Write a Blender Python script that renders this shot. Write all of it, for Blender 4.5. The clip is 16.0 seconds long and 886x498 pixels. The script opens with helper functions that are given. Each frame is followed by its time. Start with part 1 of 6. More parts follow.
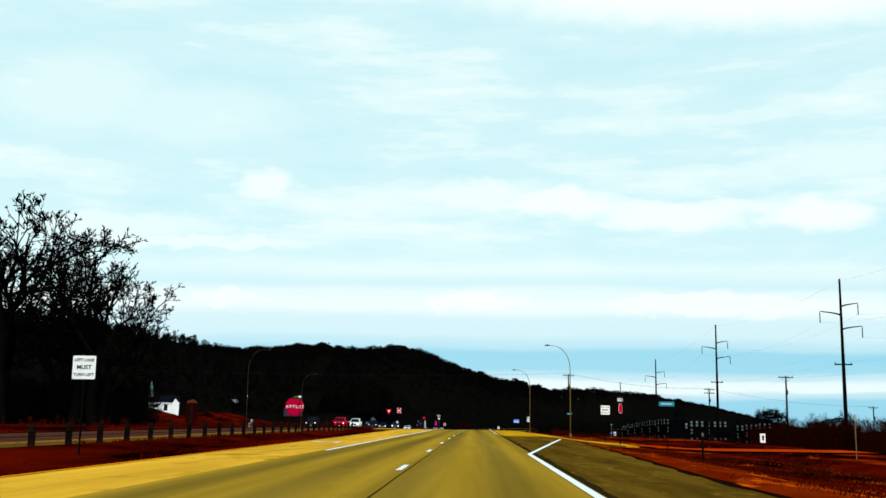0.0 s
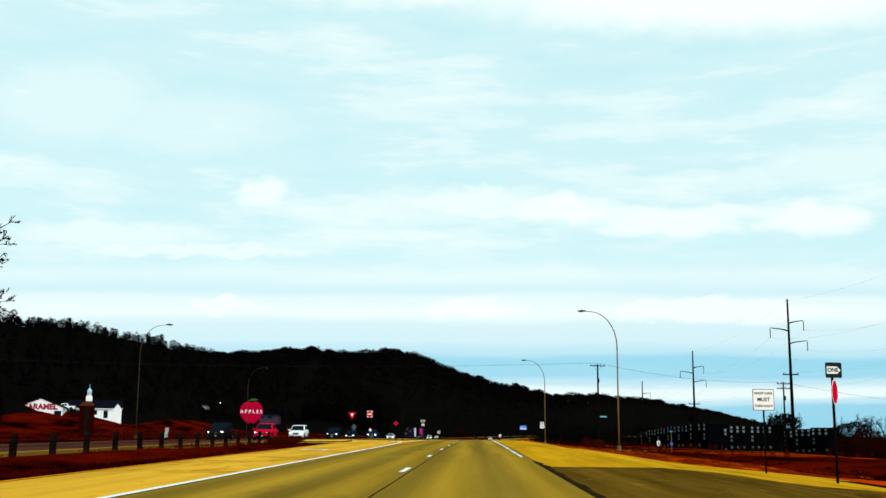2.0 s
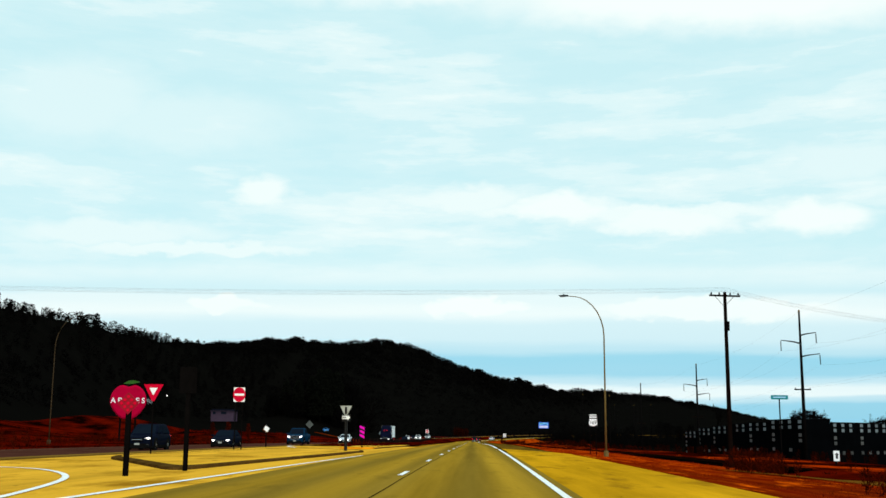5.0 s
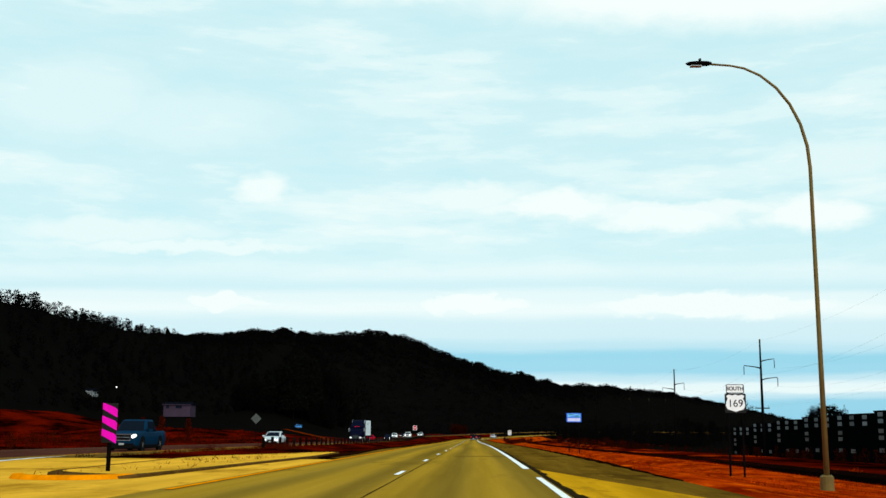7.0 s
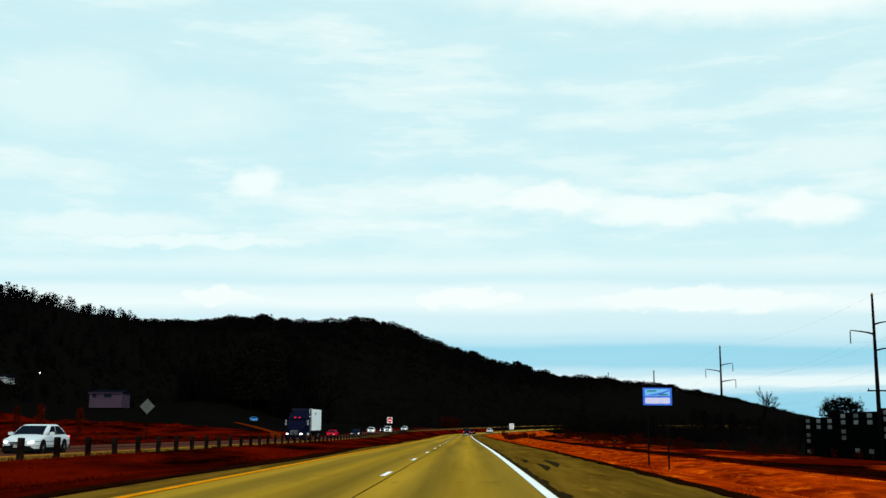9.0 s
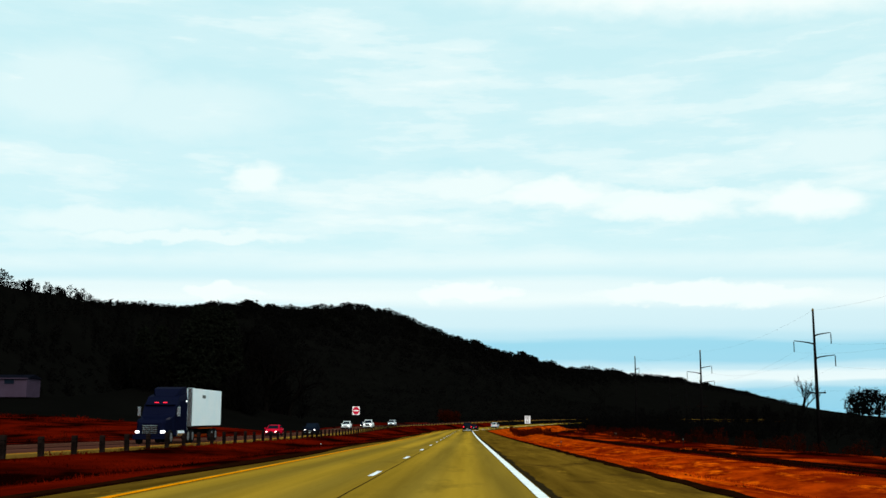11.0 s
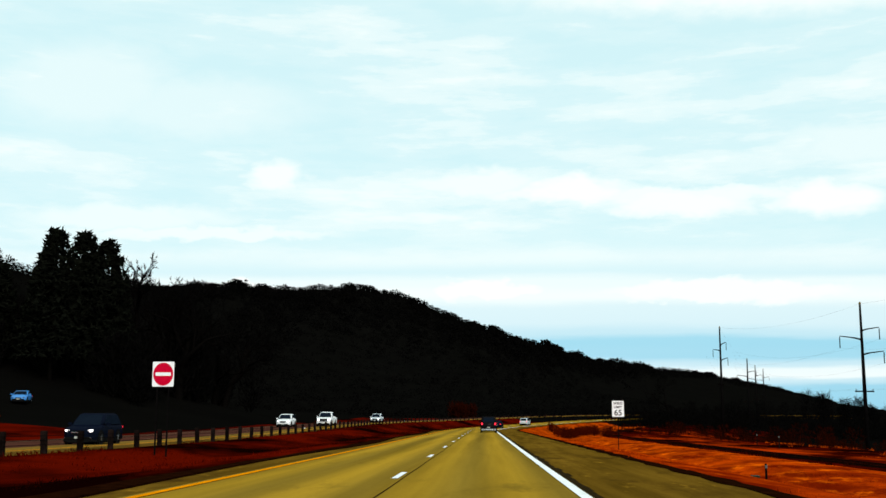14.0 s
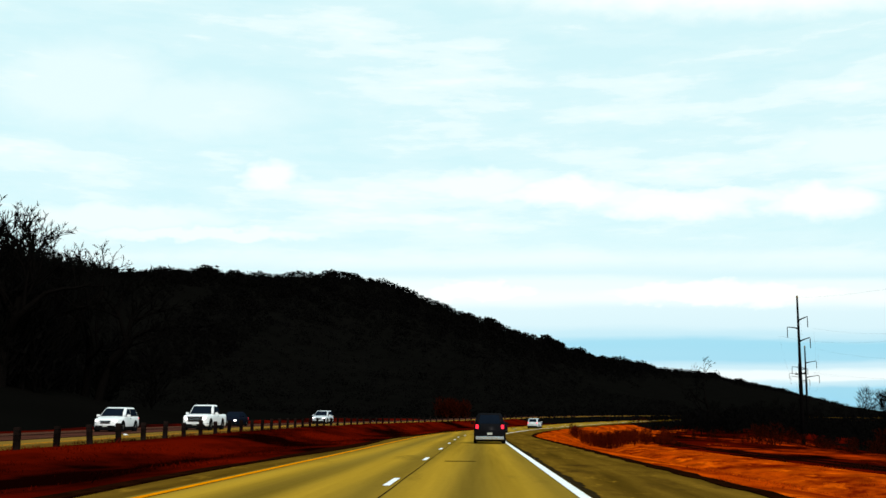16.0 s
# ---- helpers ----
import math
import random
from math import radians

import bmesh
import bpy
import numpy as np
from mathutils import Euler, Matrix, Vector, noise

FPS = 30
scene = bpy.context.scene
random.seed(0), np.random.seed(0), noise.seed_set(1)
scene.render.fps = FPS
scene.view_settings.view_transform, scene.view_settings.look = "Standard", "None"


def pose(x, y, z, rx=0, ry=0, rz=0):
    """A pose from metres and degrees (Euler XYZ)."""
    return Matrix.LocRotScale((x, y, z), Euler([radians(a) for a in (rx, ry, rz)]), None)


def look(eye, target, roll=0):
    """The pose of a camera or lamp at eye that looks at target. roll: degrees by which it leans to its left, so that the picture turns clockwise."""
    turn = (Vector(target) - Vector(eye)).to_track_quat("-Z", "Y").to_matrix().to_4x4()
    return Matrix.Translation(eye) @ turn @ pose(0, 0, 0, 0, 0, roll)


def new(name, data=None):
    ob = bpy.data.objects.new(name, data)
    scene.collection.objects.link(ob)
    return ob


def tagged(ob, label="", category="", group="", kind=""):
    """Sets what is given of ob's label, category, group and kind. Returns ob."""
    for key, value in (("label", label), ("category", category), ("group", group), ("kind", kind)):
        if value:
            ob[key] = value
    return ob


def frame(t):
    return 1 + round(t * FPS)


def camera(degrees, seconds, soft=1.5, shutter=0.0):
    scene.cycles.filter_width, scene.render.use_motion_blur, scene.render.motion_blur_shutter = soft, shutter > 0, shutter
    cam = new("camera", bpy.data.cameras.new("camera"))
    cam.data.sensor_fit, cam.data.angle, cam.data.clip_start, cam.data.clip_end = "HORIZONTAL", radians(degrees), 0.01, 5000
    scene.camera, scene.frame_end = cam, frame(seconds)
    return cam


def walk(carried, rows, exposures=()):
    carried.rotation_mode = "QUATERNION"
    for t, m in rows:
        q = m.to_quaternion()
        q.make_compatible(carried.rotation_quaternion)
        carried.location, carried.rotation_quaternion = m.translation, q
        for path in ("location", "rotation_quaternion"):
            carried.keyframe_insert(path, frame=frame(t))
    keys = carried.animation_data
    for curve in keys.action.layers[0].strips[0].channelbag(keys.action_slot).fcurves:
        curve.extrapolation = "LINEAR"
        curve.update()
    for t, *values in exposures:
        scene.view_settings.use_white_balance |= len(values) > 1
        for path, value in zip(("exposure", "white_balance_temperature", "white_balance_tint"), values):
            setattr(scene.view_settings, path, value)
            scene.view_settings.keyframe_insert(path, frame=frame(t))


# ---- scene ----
cam = camera(45.2, 16.0)
PATH = [
    (0, (-0.087, 1.539, 1.175), (-0.1484, 3.5130, 1.5048), 0.8),
    (0.5, (-0.046, 16.228, 1.226), (-0.1046, 18.2010, 1.5603), 0.7),
    (1, (0.032, 30.905, 1.274), (-0.0252, 32.8770, 1.6115), 0.6),
    (1.5, (0.101, 45.551, 1.344), (0.0438, 47.5230, 1.6852), 0.4),
    (2, (0.118, 60.083, 1.427), (0.0611, 62.0540, 1.7701), 0.4),
    (2.5, (0.159, 74.752, 1.520), (0.1048, 76.7230, 1.8634), 0.4),
    (3, (0.217, 89.583, 1.619), (0.1626, 91.5530, 1.9630), 0.4),
    (3.5, (0.296, 104.541, 1.701), (0.2427, 106.5120, 2.0458), 0.4),
    (4, (0.430, 119.556, 1.779), (0.3769, 121.5270, 2.1224), 0.4),
    (4.5, (0.549, 134.649, 1.838), (0.4952, 136.6190, 2.1789), 0.4),
    (5, (0.670, 149.815, 1.863), (0.6139, 151.7850, 2.2027), 0.4),
    (5.5, (0.798, 165.049, 1.855), (0.7400, 167.0190, 2.1924), 0.4),
    (6, (0.932, 180.348, 1.817), (0.8726, 182.3180, 2.1530), 0.3),
    (6.5, (1.056, 195.706, 1.763), (0.9990, 197.6760, 2.0969), 0.3),
    (7, (1.138, 211.119, 1.720), (1.0822, 213.0890, 2.0547), 0.3),
    (7.5, (1.198, 226.685, 1.677), (1.1438, 228.6540, 2.0100), 0.2),
    (8, (1.279, 242.112, 1.638), (1.2300, 244.0820, 1.9680), 0.2),
    (8.5, (1.384, 257.485, 1.586), (1.3383, 259.4560, 1.9124), 0.2),
    (9, (1.494, 272.908, 1.537), (1.4492, 274.8790, 1.8607), 0.2),
    (9.5, (1.559, 288.367, 1.468), (1.5158, 290.3390, 1.7884), 0.2),
    (10, (1.610, 303.867, 1.380), (1.5659, 305.8390, 1.6985), 0.2),
    (10.5, (1.658, 319.414, 1.275), (1.6132, 321.3860, 1.5922), 0.2),
    (11, (1.703, 335.011, 1.158), (1.6556, 336.9830, 1.4722), 0.1),
    (11.5, (1.720, 350.665, 1.028), (1.6690, 352.6370, 1.3405), 0.0),
    (12, (1.672, 366.380, 0.887), (1.6132, 368.3530, 1.1990), 0.0),
    (12.5, (1.513, 382.065, 0.745), (1.4495, 384.0370, 1.0542), 0.0),
    (13, (1.380, 397.786, 0.630), (1.3102, 399.7580, 0.9383), 0.1),
    (13.5, (1.221, 413.494, 0.518), (1.1446, 415.4660, 0.8266), 0.1),
    (14, (1.044, 429.194, 0.413), (0.9650, 431.1660, 0.7219), 0.2),
    (14.5, (0.922, 444.928, 0.301), (0.8415, 446.9000, 0.6107), 0.3),
    (15, (0.824, 460.754, 0.207), (0.7451, 462.7270, 0.5170), 0.3),
    (15.5, (0.798, 476.591, 0.123), (0.7232, 478.5640, 0.4343), 0.3),
    (16, (0.812, 492.475, 0.031), (0.7417, 494.4470, 0.3425), 0.4),
]
walk(cam, [(t, look(eye, target, roll)) for t, eye, target, roll in PATH], [(0, 0.06, 6600, 12), (4, 0.02, 6600, 12), (9, 0.0, 6600, 12), (11.5, 0.02, 6600, 12), (12, 0.02, 6640, 13), (12.5, 0.03, 6850, 17), (14, 0.08, 6800, 16), (16, 0.11, 6800, 16)])

# ---- light ----
SUN_ELEV, SUN_AZ = 32.0, 157.0  # degrees; azimuth clockwise from +y
world = bpy.data.worlds.new("world")
scene.world = world
world.use_nodes = True


def node(nt, kind, **values):
    n = nt.nodes.new(kind)
    for key, value in values.items():
        n.inputs[key.replace("_", " ")].default_value = value
    return n


CLOUDS = [
    (0.235, 0.430, 0.27, 0.045, 1.0), (-0.039, 0.446, 0.20, 0.032, 0.8), (-0.395, 0.321, 0.10, 0.05, 0.4), (-0.276, 0.297, 0.12, 0.035, 0.35),
    (-0.200, 0.229, 0.035, 0.018, 0.85), (-0.105, 0.217, 0.036, 0.011, 0.6), (0.005, 0.220, 0.075, 0.016, 0.75), (0.093, 0.214, 0.055, 0.018, 0.95),
    (0.184, 0.201, 0.09, 0.017, 0.9), (0.320, 0.205, 0.062, 0.02, 0.95), (0.353, 0.258, 0.08, 0.026, 0.5), (-0.353, 0.188, 0.13, 0.016, 0.6),
    (-0.235, 0.119, 0.056, 0.011, 0.95), (0.0, 0.117, 0.072, 0.015, 1.0), (0.229, 0.116, 0.19, 0.015, 0.95), (0.15, 0.209, 0.21, 0.010, 0.8), (-0.27, 0.172, 0.16, 0.008, 0.7),
]


def build_sky(nt):
    nt.nodes.clear()
    out = nt.nodes.new("ShaderNodeOutputWorld")
    bg = node(nt, "ShaderNodeBackground", Strength=1.0)
    sky = nt.nodes.new("ShaderNodeTexSky")
    sky.sky_type, sky.sun_disc = "NISHITA", False
    sky.sun_elevation, sky.sun_rotation = radians(SUN_ELEV), radians(SUN_AZ)
    dim = nt.nodes.new("ShaderNodeVectorMath")
    dim.operation = "SCALE"
    dim.inputs["Scale"].default_value = 0.10
    nt.links.new(sky.outputs[0], dim.inputs[0])
    co = nt.nodes.new("ShaderNodeTexCoord")
    sep = nt.nodes.new("ShaderNodeSeparateXYZ")
    nt.links.new(co.outputs["Generated"], sep.inputs[0])

    def layer(scale, detail, rough, stretch, shift):
        m = nt.nodes.new("ShaderNodeMapping")
        m.inputs["Scale"].default_value = stretch
        m.inputs["Location"].default_value = shift
        n = node(nt, "ShaderNodeTexNoise", Scale=scale, Detail=detail, Roughness=rough)
        nt.links.new(co.outputs["Generated"], m.inputs[0])
        nt.links.new(m.outputs[0], n.inputs["Vector"])
        return n.outputs["Fac"]

    def math_(op, a, b):
        n = nt.nodes.new("ShaderNodeMath")
        n.operation = op
        for k, v in enumerate((a, b)):
            if isinstance(v, (int, float)):
                n.inputs[k].default_value = v
            else:
                nt.links.new(v, n.inputs[k])
        return n.outputs[0]

    def ramp(fac, stops):
        r = nt.nodes.new("ShaderNodeValToRGB")
        r.color_ramp.interpolation = "EASE"
        while len(r.color_ramp.elements) < len(stops):
            r.color_ramp.elements.new(0.5)
        for e, (p, c) in zip(r.color_ramp.elements, stops):
            e.position, e.color = p, (c, c, c, 1)
        nt.links.new(fac, r.inputs[0])
        return r.outputs[0]

    # the direction as two slopes, to the side and upwards, a little ruffled
    ahead = math_("MAXIMUM", math_("ABSOLUTE", sep.outputs["Y"], 0), 0.05)
    ruffle = layer(22.0, 3.5, 0.5, (1.0, 1.0, 2.6), (1.7, 0.0, 0.3))
    ruffle2 = layer(40.0, 4.0, 0.52, (1.0, 1.0, 2.0), (5.2, 0.0, 1.3))
    side = math_("ADD", math_("DIVIDE", sep.outputs["X"], ahead), math_("MULTIPLY", math_("SUBTRACT", ruffle, 0.5), 0.08))
    up = math_("ADD", math_("DIVIDE", sep.outputs["Z"], ahead), math_("MULTIPLY", math_("SUBTRACT", ruffle2, 0.5), 0.022))
    spot = nt.nodes.new("ShaderNodeCombineXYZ")
    nt.links.new(side, spot.inputs[0])
    nt.links.new(up, spot.inputs[1])
    # thin flat layers low over the horizon
    low = layer(5.0, 8.0, 0.58, (1.0, 1.0, 8.0), (3.1, 0.0, 0.4))
    flat = math_("ADD", math_("DIVIDE", sep.outputs["Z"], ahead), math_("MULTIPLY", math_("SUBTRACT", low, 0.5), 0.016))
    bands = ramp(math_("MULTIPLY", flat, 4.0), [(0.0, 0.1), (0.105, 0.12), (0.13, 0.45), (0.147, 0.85), (0.17, 0.82), (0.19, 0.45), (0.222, 0.12), (0.28, 0.05),
                                                (0.31, 0.32), (0.345, 0.5), (0.40, 0.5), (0.45, 0.85), (0.50, 0.7), (0.54, 0.3), (0.60, 0.62), (0.65, 0.25), (0.72, 0.45), (1.0, 0.3)])
    # broken sheets of cloud higher up
    high = layer(3.6, 10.0, 0.6, (1.0, 1.0, 7.0), (0.9, 0.0, 2.1))
    small = layer(9.0, 8.0, 0.6, (1.0, 1.0, 4.6), (0.2, 0.5, 1.1))
    sheet = math_("ADD", math_("MULTIPLY", high, 0.55), math_("MULTIPLY", small, 0.45))
    sheets = ramp(sheet, [(0.42, 0.0), (0.5, 0.12), (0.56, 0.4), (0.64, 0.7)])
    blend = ramp(up, [(0.13, 0.0), (0.19, 1.0)])
    mask = nt.nodes.new("ShaderNodeMix")
    nt.links.new(blend, mask.inputs[0])
    nt.links.new(bands, mask.inputs[2])
    nt.links.new(sheets, mask.inputs[3])
    cover = mask.outputs[0]
    # single clouds: slope to the side, slope upwards, half width, half height, whiteness
    for ca, ce, cw, ch, white in CLOUDS:
        off = nt.nodes.new("ShaderNodeVectorMath")
        off.operation = "SUBTRACT"
        off.inputs[1].default_value = (ca, ce, 0)
        size = nt.nodes.new("ShaderNodeVectorMath")
        size.operation = "MULTIPLY"
        size.inputs[1].default_value = (1 / cw, 1 / ch, 0)
        far = nt.nodes.new("ShaderNodeVectorMath")
        far.operation = "LENGTH"
        nt.links.new(spot.outputs[0], off.inputs[0])
        nt.links.new(off.outputs[0], size.inputs[0])
        nt.links.new(size.outputs[0], far.inputs[0])
        puff = node(nt, "ShaderNodeMapRange", From_Min=1.25, From_Max=0.45, To_Min=0.0, To_Max=white)
        puff.interpolation_type = "SMOOTHSTEP"
        nt.links.new(far.outputs["Value"], puff.inputs[0])
        cover = math_("MAXIMUM", cover, puff.outputs[0])
    # thin veil over the blue, then the white of the clouds
    veil = nt.nodes.new("ShaderNodeMix")
    veil.data_type = "RGBA"
    veil.inputs[0].default_value = 0.9
    tint = nt.nodes.new("ShaderNodeMix")
    tint.data_type = "RGBA"
    nt.links.new(ramp(sep.outputs["Z"], [(0.03, 0.0), (0.17, 1.0)]), tint.inputs[0])
    tint.inputs[6].default_value = (0.2, 0.64, 0.86, 1)
    tint.inputs[7].default_value = (0.62, 0.933, 0.97, 1)
    nt.links.new(dim.outputs[0], veil.inputs[6])
    nt.links.new(tint.outputs[2], veil.inputs[7])
    mix = nt.nodes.new("ShaderNodeMix")
    mix.data_type = "RGBA"
    nt.links.new(cover, mix.inputs[0])
    nt.links.new(veil.outputs[2], mix.inputs[6])
    mix.inputs[7].default_value = (0.91, 1.02, 1.0, 1)
    nt.links.new(mix.outputs[2], bg.inputs["Color"])
    nt.links.new(bg.outputs[0], out.inputs[0])


build_sky(world.node_tree)
sun_data = bpy.data.lights.new("sun", "SUN")
sun_data.energy, sun_data.angle, sun_data.color = 2.2, radians(20), (1.0, 0.96, 0.9)
sun = new("sun", sun_data)
_e, _a = radians(SUN_ELEV), radians(SUN_AZ)
sun.matrix_world = look((0, 0, 60), (-math.cos(_e) * math.sin(_a), -math.cos(_e) * math.cos(_a), 60 - math.sin(_e)))


# ---- materials ----
def material(name, color, rough=0.8, metal=0.0, vary=0.25, scale=3.0, fine=40.0, bump=0.2, per="", stretch=(1, 1, 1), emit=None, coat=0.0, second=None, sharp=0.2):
    """A procedural surface: two scales of variation, fine relief, and a chance tone per object or per island."""
    mat = bpy.data.materials.new(name)
    mat.use_nodes = True
    nt = mat.node_tree
    b = nt.nodes["Principled BSDF"]
    b.inputs["Roughness"].default_value, b.inputs["Metallic"].default_value = rough, metal
    b.inputs["Coat Roughness"].default_value = 0.15
    b.inputs["Coat Weight"].default_value = coat
    b.inputs["Specular IOR Level"].default_value = 0.5 if rough < 0.5 else (0.0 if rough > 0.7 else 0.12)
    if emit:
        b.inputs["Emission Color"].default_value, b.inputs["Emission Strength"].default_value = (*emit[:3], 1), emit[3]
    co = nt.nodes.new("ShaderNodeTexCoord")
    m = nt.nodes.new("ShaderNodeMapping")
    m.inputs["Scale"].default_value = stretch
    nt.links.new(co.outputs["Object"], m.inputs[0])
    big = node(nt, "ShaderNodeTexNoise", Scale=scale, Detail=4.0, Roughness=0.6)
    small = node(nt, "ShaderNodeTexNoise", Scale=fine, Detail=3.0, Roughness=0.7)
    nt.links.new(m.outputs[0], big.inputs["Vector"])
    nt.links.new(co.outputs["Object"], small.inputs["Vector"])
    mix = nt.nodes.new("ShaderNodeMix")
    mix.data_type = "RGBA"
    lo = tuple(c * (1 - vary) for c in color)
    hi = second or tuple(min(c * (1 + vary), 0.95) for c in color)
    mix.inputs[6].default_value, mix.inputs[7].default_value = (*lo, 1), (*hi, 1)
    spread = node(nt, "ShaderNodeMapRange", From_Min=0.5 - sharp, From_Max=0.5 + sharp)
    nt.links.new(big.outputs["Fac"], spread.inputs[0])
    nt.links.new(spread.outputs[0], mix.inputs[0])
    tone = nt.nodes.new("ShaderNodeMix")
    tone.data_type, tone.blend_type = "RGBA", "MULTIPLY"
    tone.inputs[0].default_value = vary
    nt.links.new(mix.outputs[2], tone.inputs[6])
    nt.links.new(small.outputs["Fac"], tone.inputs[7])
    last = tone.outputs[2]
    if per:
        if per == "island":
            rnd = nt.nodes.new("ShaderNodeNewGeometry").outputs["Random Per Island"]
        else:
            rnd = nt.nodes.new("ShaderNodeObjectInfo").outputs["Random"]
        ran = node(nt, "ShaderNodeMapRange", To_Min=0.6, To_Max=1.35)
        nt.links.new(rnd, ran.inputs[0])
        mul = nt.nodes.new("ShaderNodeVectorMath")
        mul.operation = "SCALE"
        nt.links.new(last, mul.inputs[0])
        nt.links.new(ran.outputs[0], mul.inputs["Scale"])
        last = mul.outputs[0]
    nt.links.new(last, b.inputs["Base Color"])
    if bump:
        bp = node(nt, "ShaderNodeBump", Strength=bump, Distance=0.02)
        nt.links.new(small.outputs["Fac"], bp.inputs["Height"])
        nt.links.new(bp.outputs[0], b.inputs["Normal"])
    return mat


def stains(mat, color, scale, start, end, stretch=(1, 1, 1)):
    """Blotches of another colour over a surface, where a coarse noise runs high."""
    nt = mat.node_tree
    b = nt.nodes["Principled BSDF"]
    base = b.inputs["Base Color"].links[0].from_socket
    co = nt.nodes.new("ShaderNodeTexCoord")
    m = nt.nodes.new("ShaderNodeMapping")
    m.inputs["Scale"].default_value = stretch
    n = node(nt, "ShaderNodeTexNoise", Scale=scale, Detail=6.0, Roughness=0.68)
    r = node(nt, "ShaderNodeMapRange", From_Min=start, From_Max=end)
    mix = nt.nodes.new("ShaderNodeMix")
    mix.data_type = "RGBA"
    nt.links.new(co.outputs["Object"], m.inputs[0])
    nt.links.new(m.outputs[0], n.inputs["Vector"])
    nt.links.new(n.outputs["Fac"], r.inputs[0])
    nt.links.new(r.outputs[0], mix.inputs[0])
    nt.links.new(base, mix.inputs[6])
    mix.inputs[7].default_value = (*color, 1)
    nt.links.new(mix.outputs[2], b.inputs["Base Color"])


ASPHALT = material("road_asphalt", (0.38, 0.215, 0.019), 0.75, vary=0.3, scale=0.8, fine=9.0, stretch=(1.0, 0.02, 1), bump=0.1)


def wheel_tracks(mat, period, worn):
    """Long darker bands between the polished tyre tracks, wandering a little."""
    nt = mat.node_tree
    b = nt.nodes["Principled BSDF"]
    base = b.inputs["Base Color"].links[0].from_socket
    co = nt.nodes.new("ShaderNodeTexCoord")
    m = nt.nodes.new("ShaderNodeMapping")
    m.inputs["Scale"].default_value = (1, 0.004, 1)
    wave = node(nt, "ShaderNodeTexWave", Scale=2 * math.pi / 20 / period, Distortion=0.6, Detail=1.0, Detail_Scale=0.6, Phase_Offset=1.2)
    wave.bands_direction = "X"
    nt.links.new(co.outputs["Object"], m.inputs[0])
    nt.links.new(m.outputs[0], wave.inputs["Vector"])
    mix = nt.nodes.new("ShaderNodeMix")
    mix.data_type, mix.blend_type = "RGBA", "MULTIPLY"
    nt.links.new(wave.outputs["Fac"], mix.inputs[0])
    nt.links.new(base, mix.inputs[6])
    mix.inputs[7].default_value = (*worn, 1)
    nt.links.new(mix.outputs[2], b.inputs["Base Color"])


wheel_tracks(ASPHALT, 1.9, (0.62, 0.66, 0.95))
SHOULDER = material("shoulder_asphalt", (0.145, 0.074, 0.008), 0.9, vary=0.45, scale=1.2, fine=14.0, stretch=(1, 0.05, 1), bump=0.5)
CONCRETE = material("concrete", (0.74, 0.375, 0.03), 0.85, vary=0.22, scale=0.8, fine=9.0, stretch=(1, 0.06, 1), bump=0.15)
stains(CONCRETE, (0.30, 0.135, 0.008), 0.35, 0.52, 0.68, (1, 0.5, 1))
stains(CONCRETE, (0.10, 0.04, 0.004), 1.1, 0.63, 0.72, (1, 0.4, 1))
stains(ASPHALT, (0.16, 0.095, 0.012), 0.5, 0.58, 0.75, (1, 0.25, 1))
stains(SHOULDER, (0.05, 0.024, 0.004), 0.7, 0.52, 0.7, (1, 0.3, 1))
stains(SHOULDER, (0.26, 0.13, 0.012), 1.6, 0.6, 0.72, (1, 0.3, 1))
FAR_ASPHALT = material("far_asphalt", (0.075, 0.026, 0.017), 0.85, vary=0.3, scale=0.3, fine=5.0)
PAINT = material("road_paint_white", (0.86, 0.86, 0.82), 0.6, vary=0.12, scale=2.0, fine=8.0, bump=0.05)
YELLOW = material("road_paint_yellow", (0.80, 0.24, 0.001), 0.8, vary=0.2, scale=2.0, fine=8.0, bump=0.05)
PATCH = material("faded_tar", (0.085, 0.05, 0.008), 0.95, vary=0.4, fine=6.0, bump=0.1)
FAR_STRIP = material("pale_far_shoulder", (0.21, 0.115, 0.02), 0.9, vary=0.3, scale=0.8, fine=6.0, stretch=(1, 0.06, 1))
TAR = material("tar_seal", (0.025, 0.016, 0.006), 0.95, vary=0.3, bump=0.1)
# concrete darkened to carry the shadow line of the kerb face
KERB = material("kerb_concrete", (0.10, 0.05, 0.011), 0.9, vary=0.4, scale=1.0, fine=8.0)
EARTH = material("dry_grass_ground", (0.28, 0.016, 0.0005), 1.0, vary=0.35, scale=0.5, fine=3.0, second=(0.58, 0.05, 0.001), bump=0.4, stretch=(1, 0.4, 1), sharp=0.14)
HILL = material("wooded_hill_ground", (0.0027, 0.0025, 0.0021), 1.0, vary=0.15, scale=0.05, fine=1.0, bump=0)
GOLD_GRASS = material("orange_dry_grass", (0.28, 0.016, 0.0005), 1.0, vary=0.35, second=(0.60, 0.055, 0.001), scale=0.5, fine=2.0, per="island", bump=0, stretch=(1, 0.4, 1), sharp=0.14)


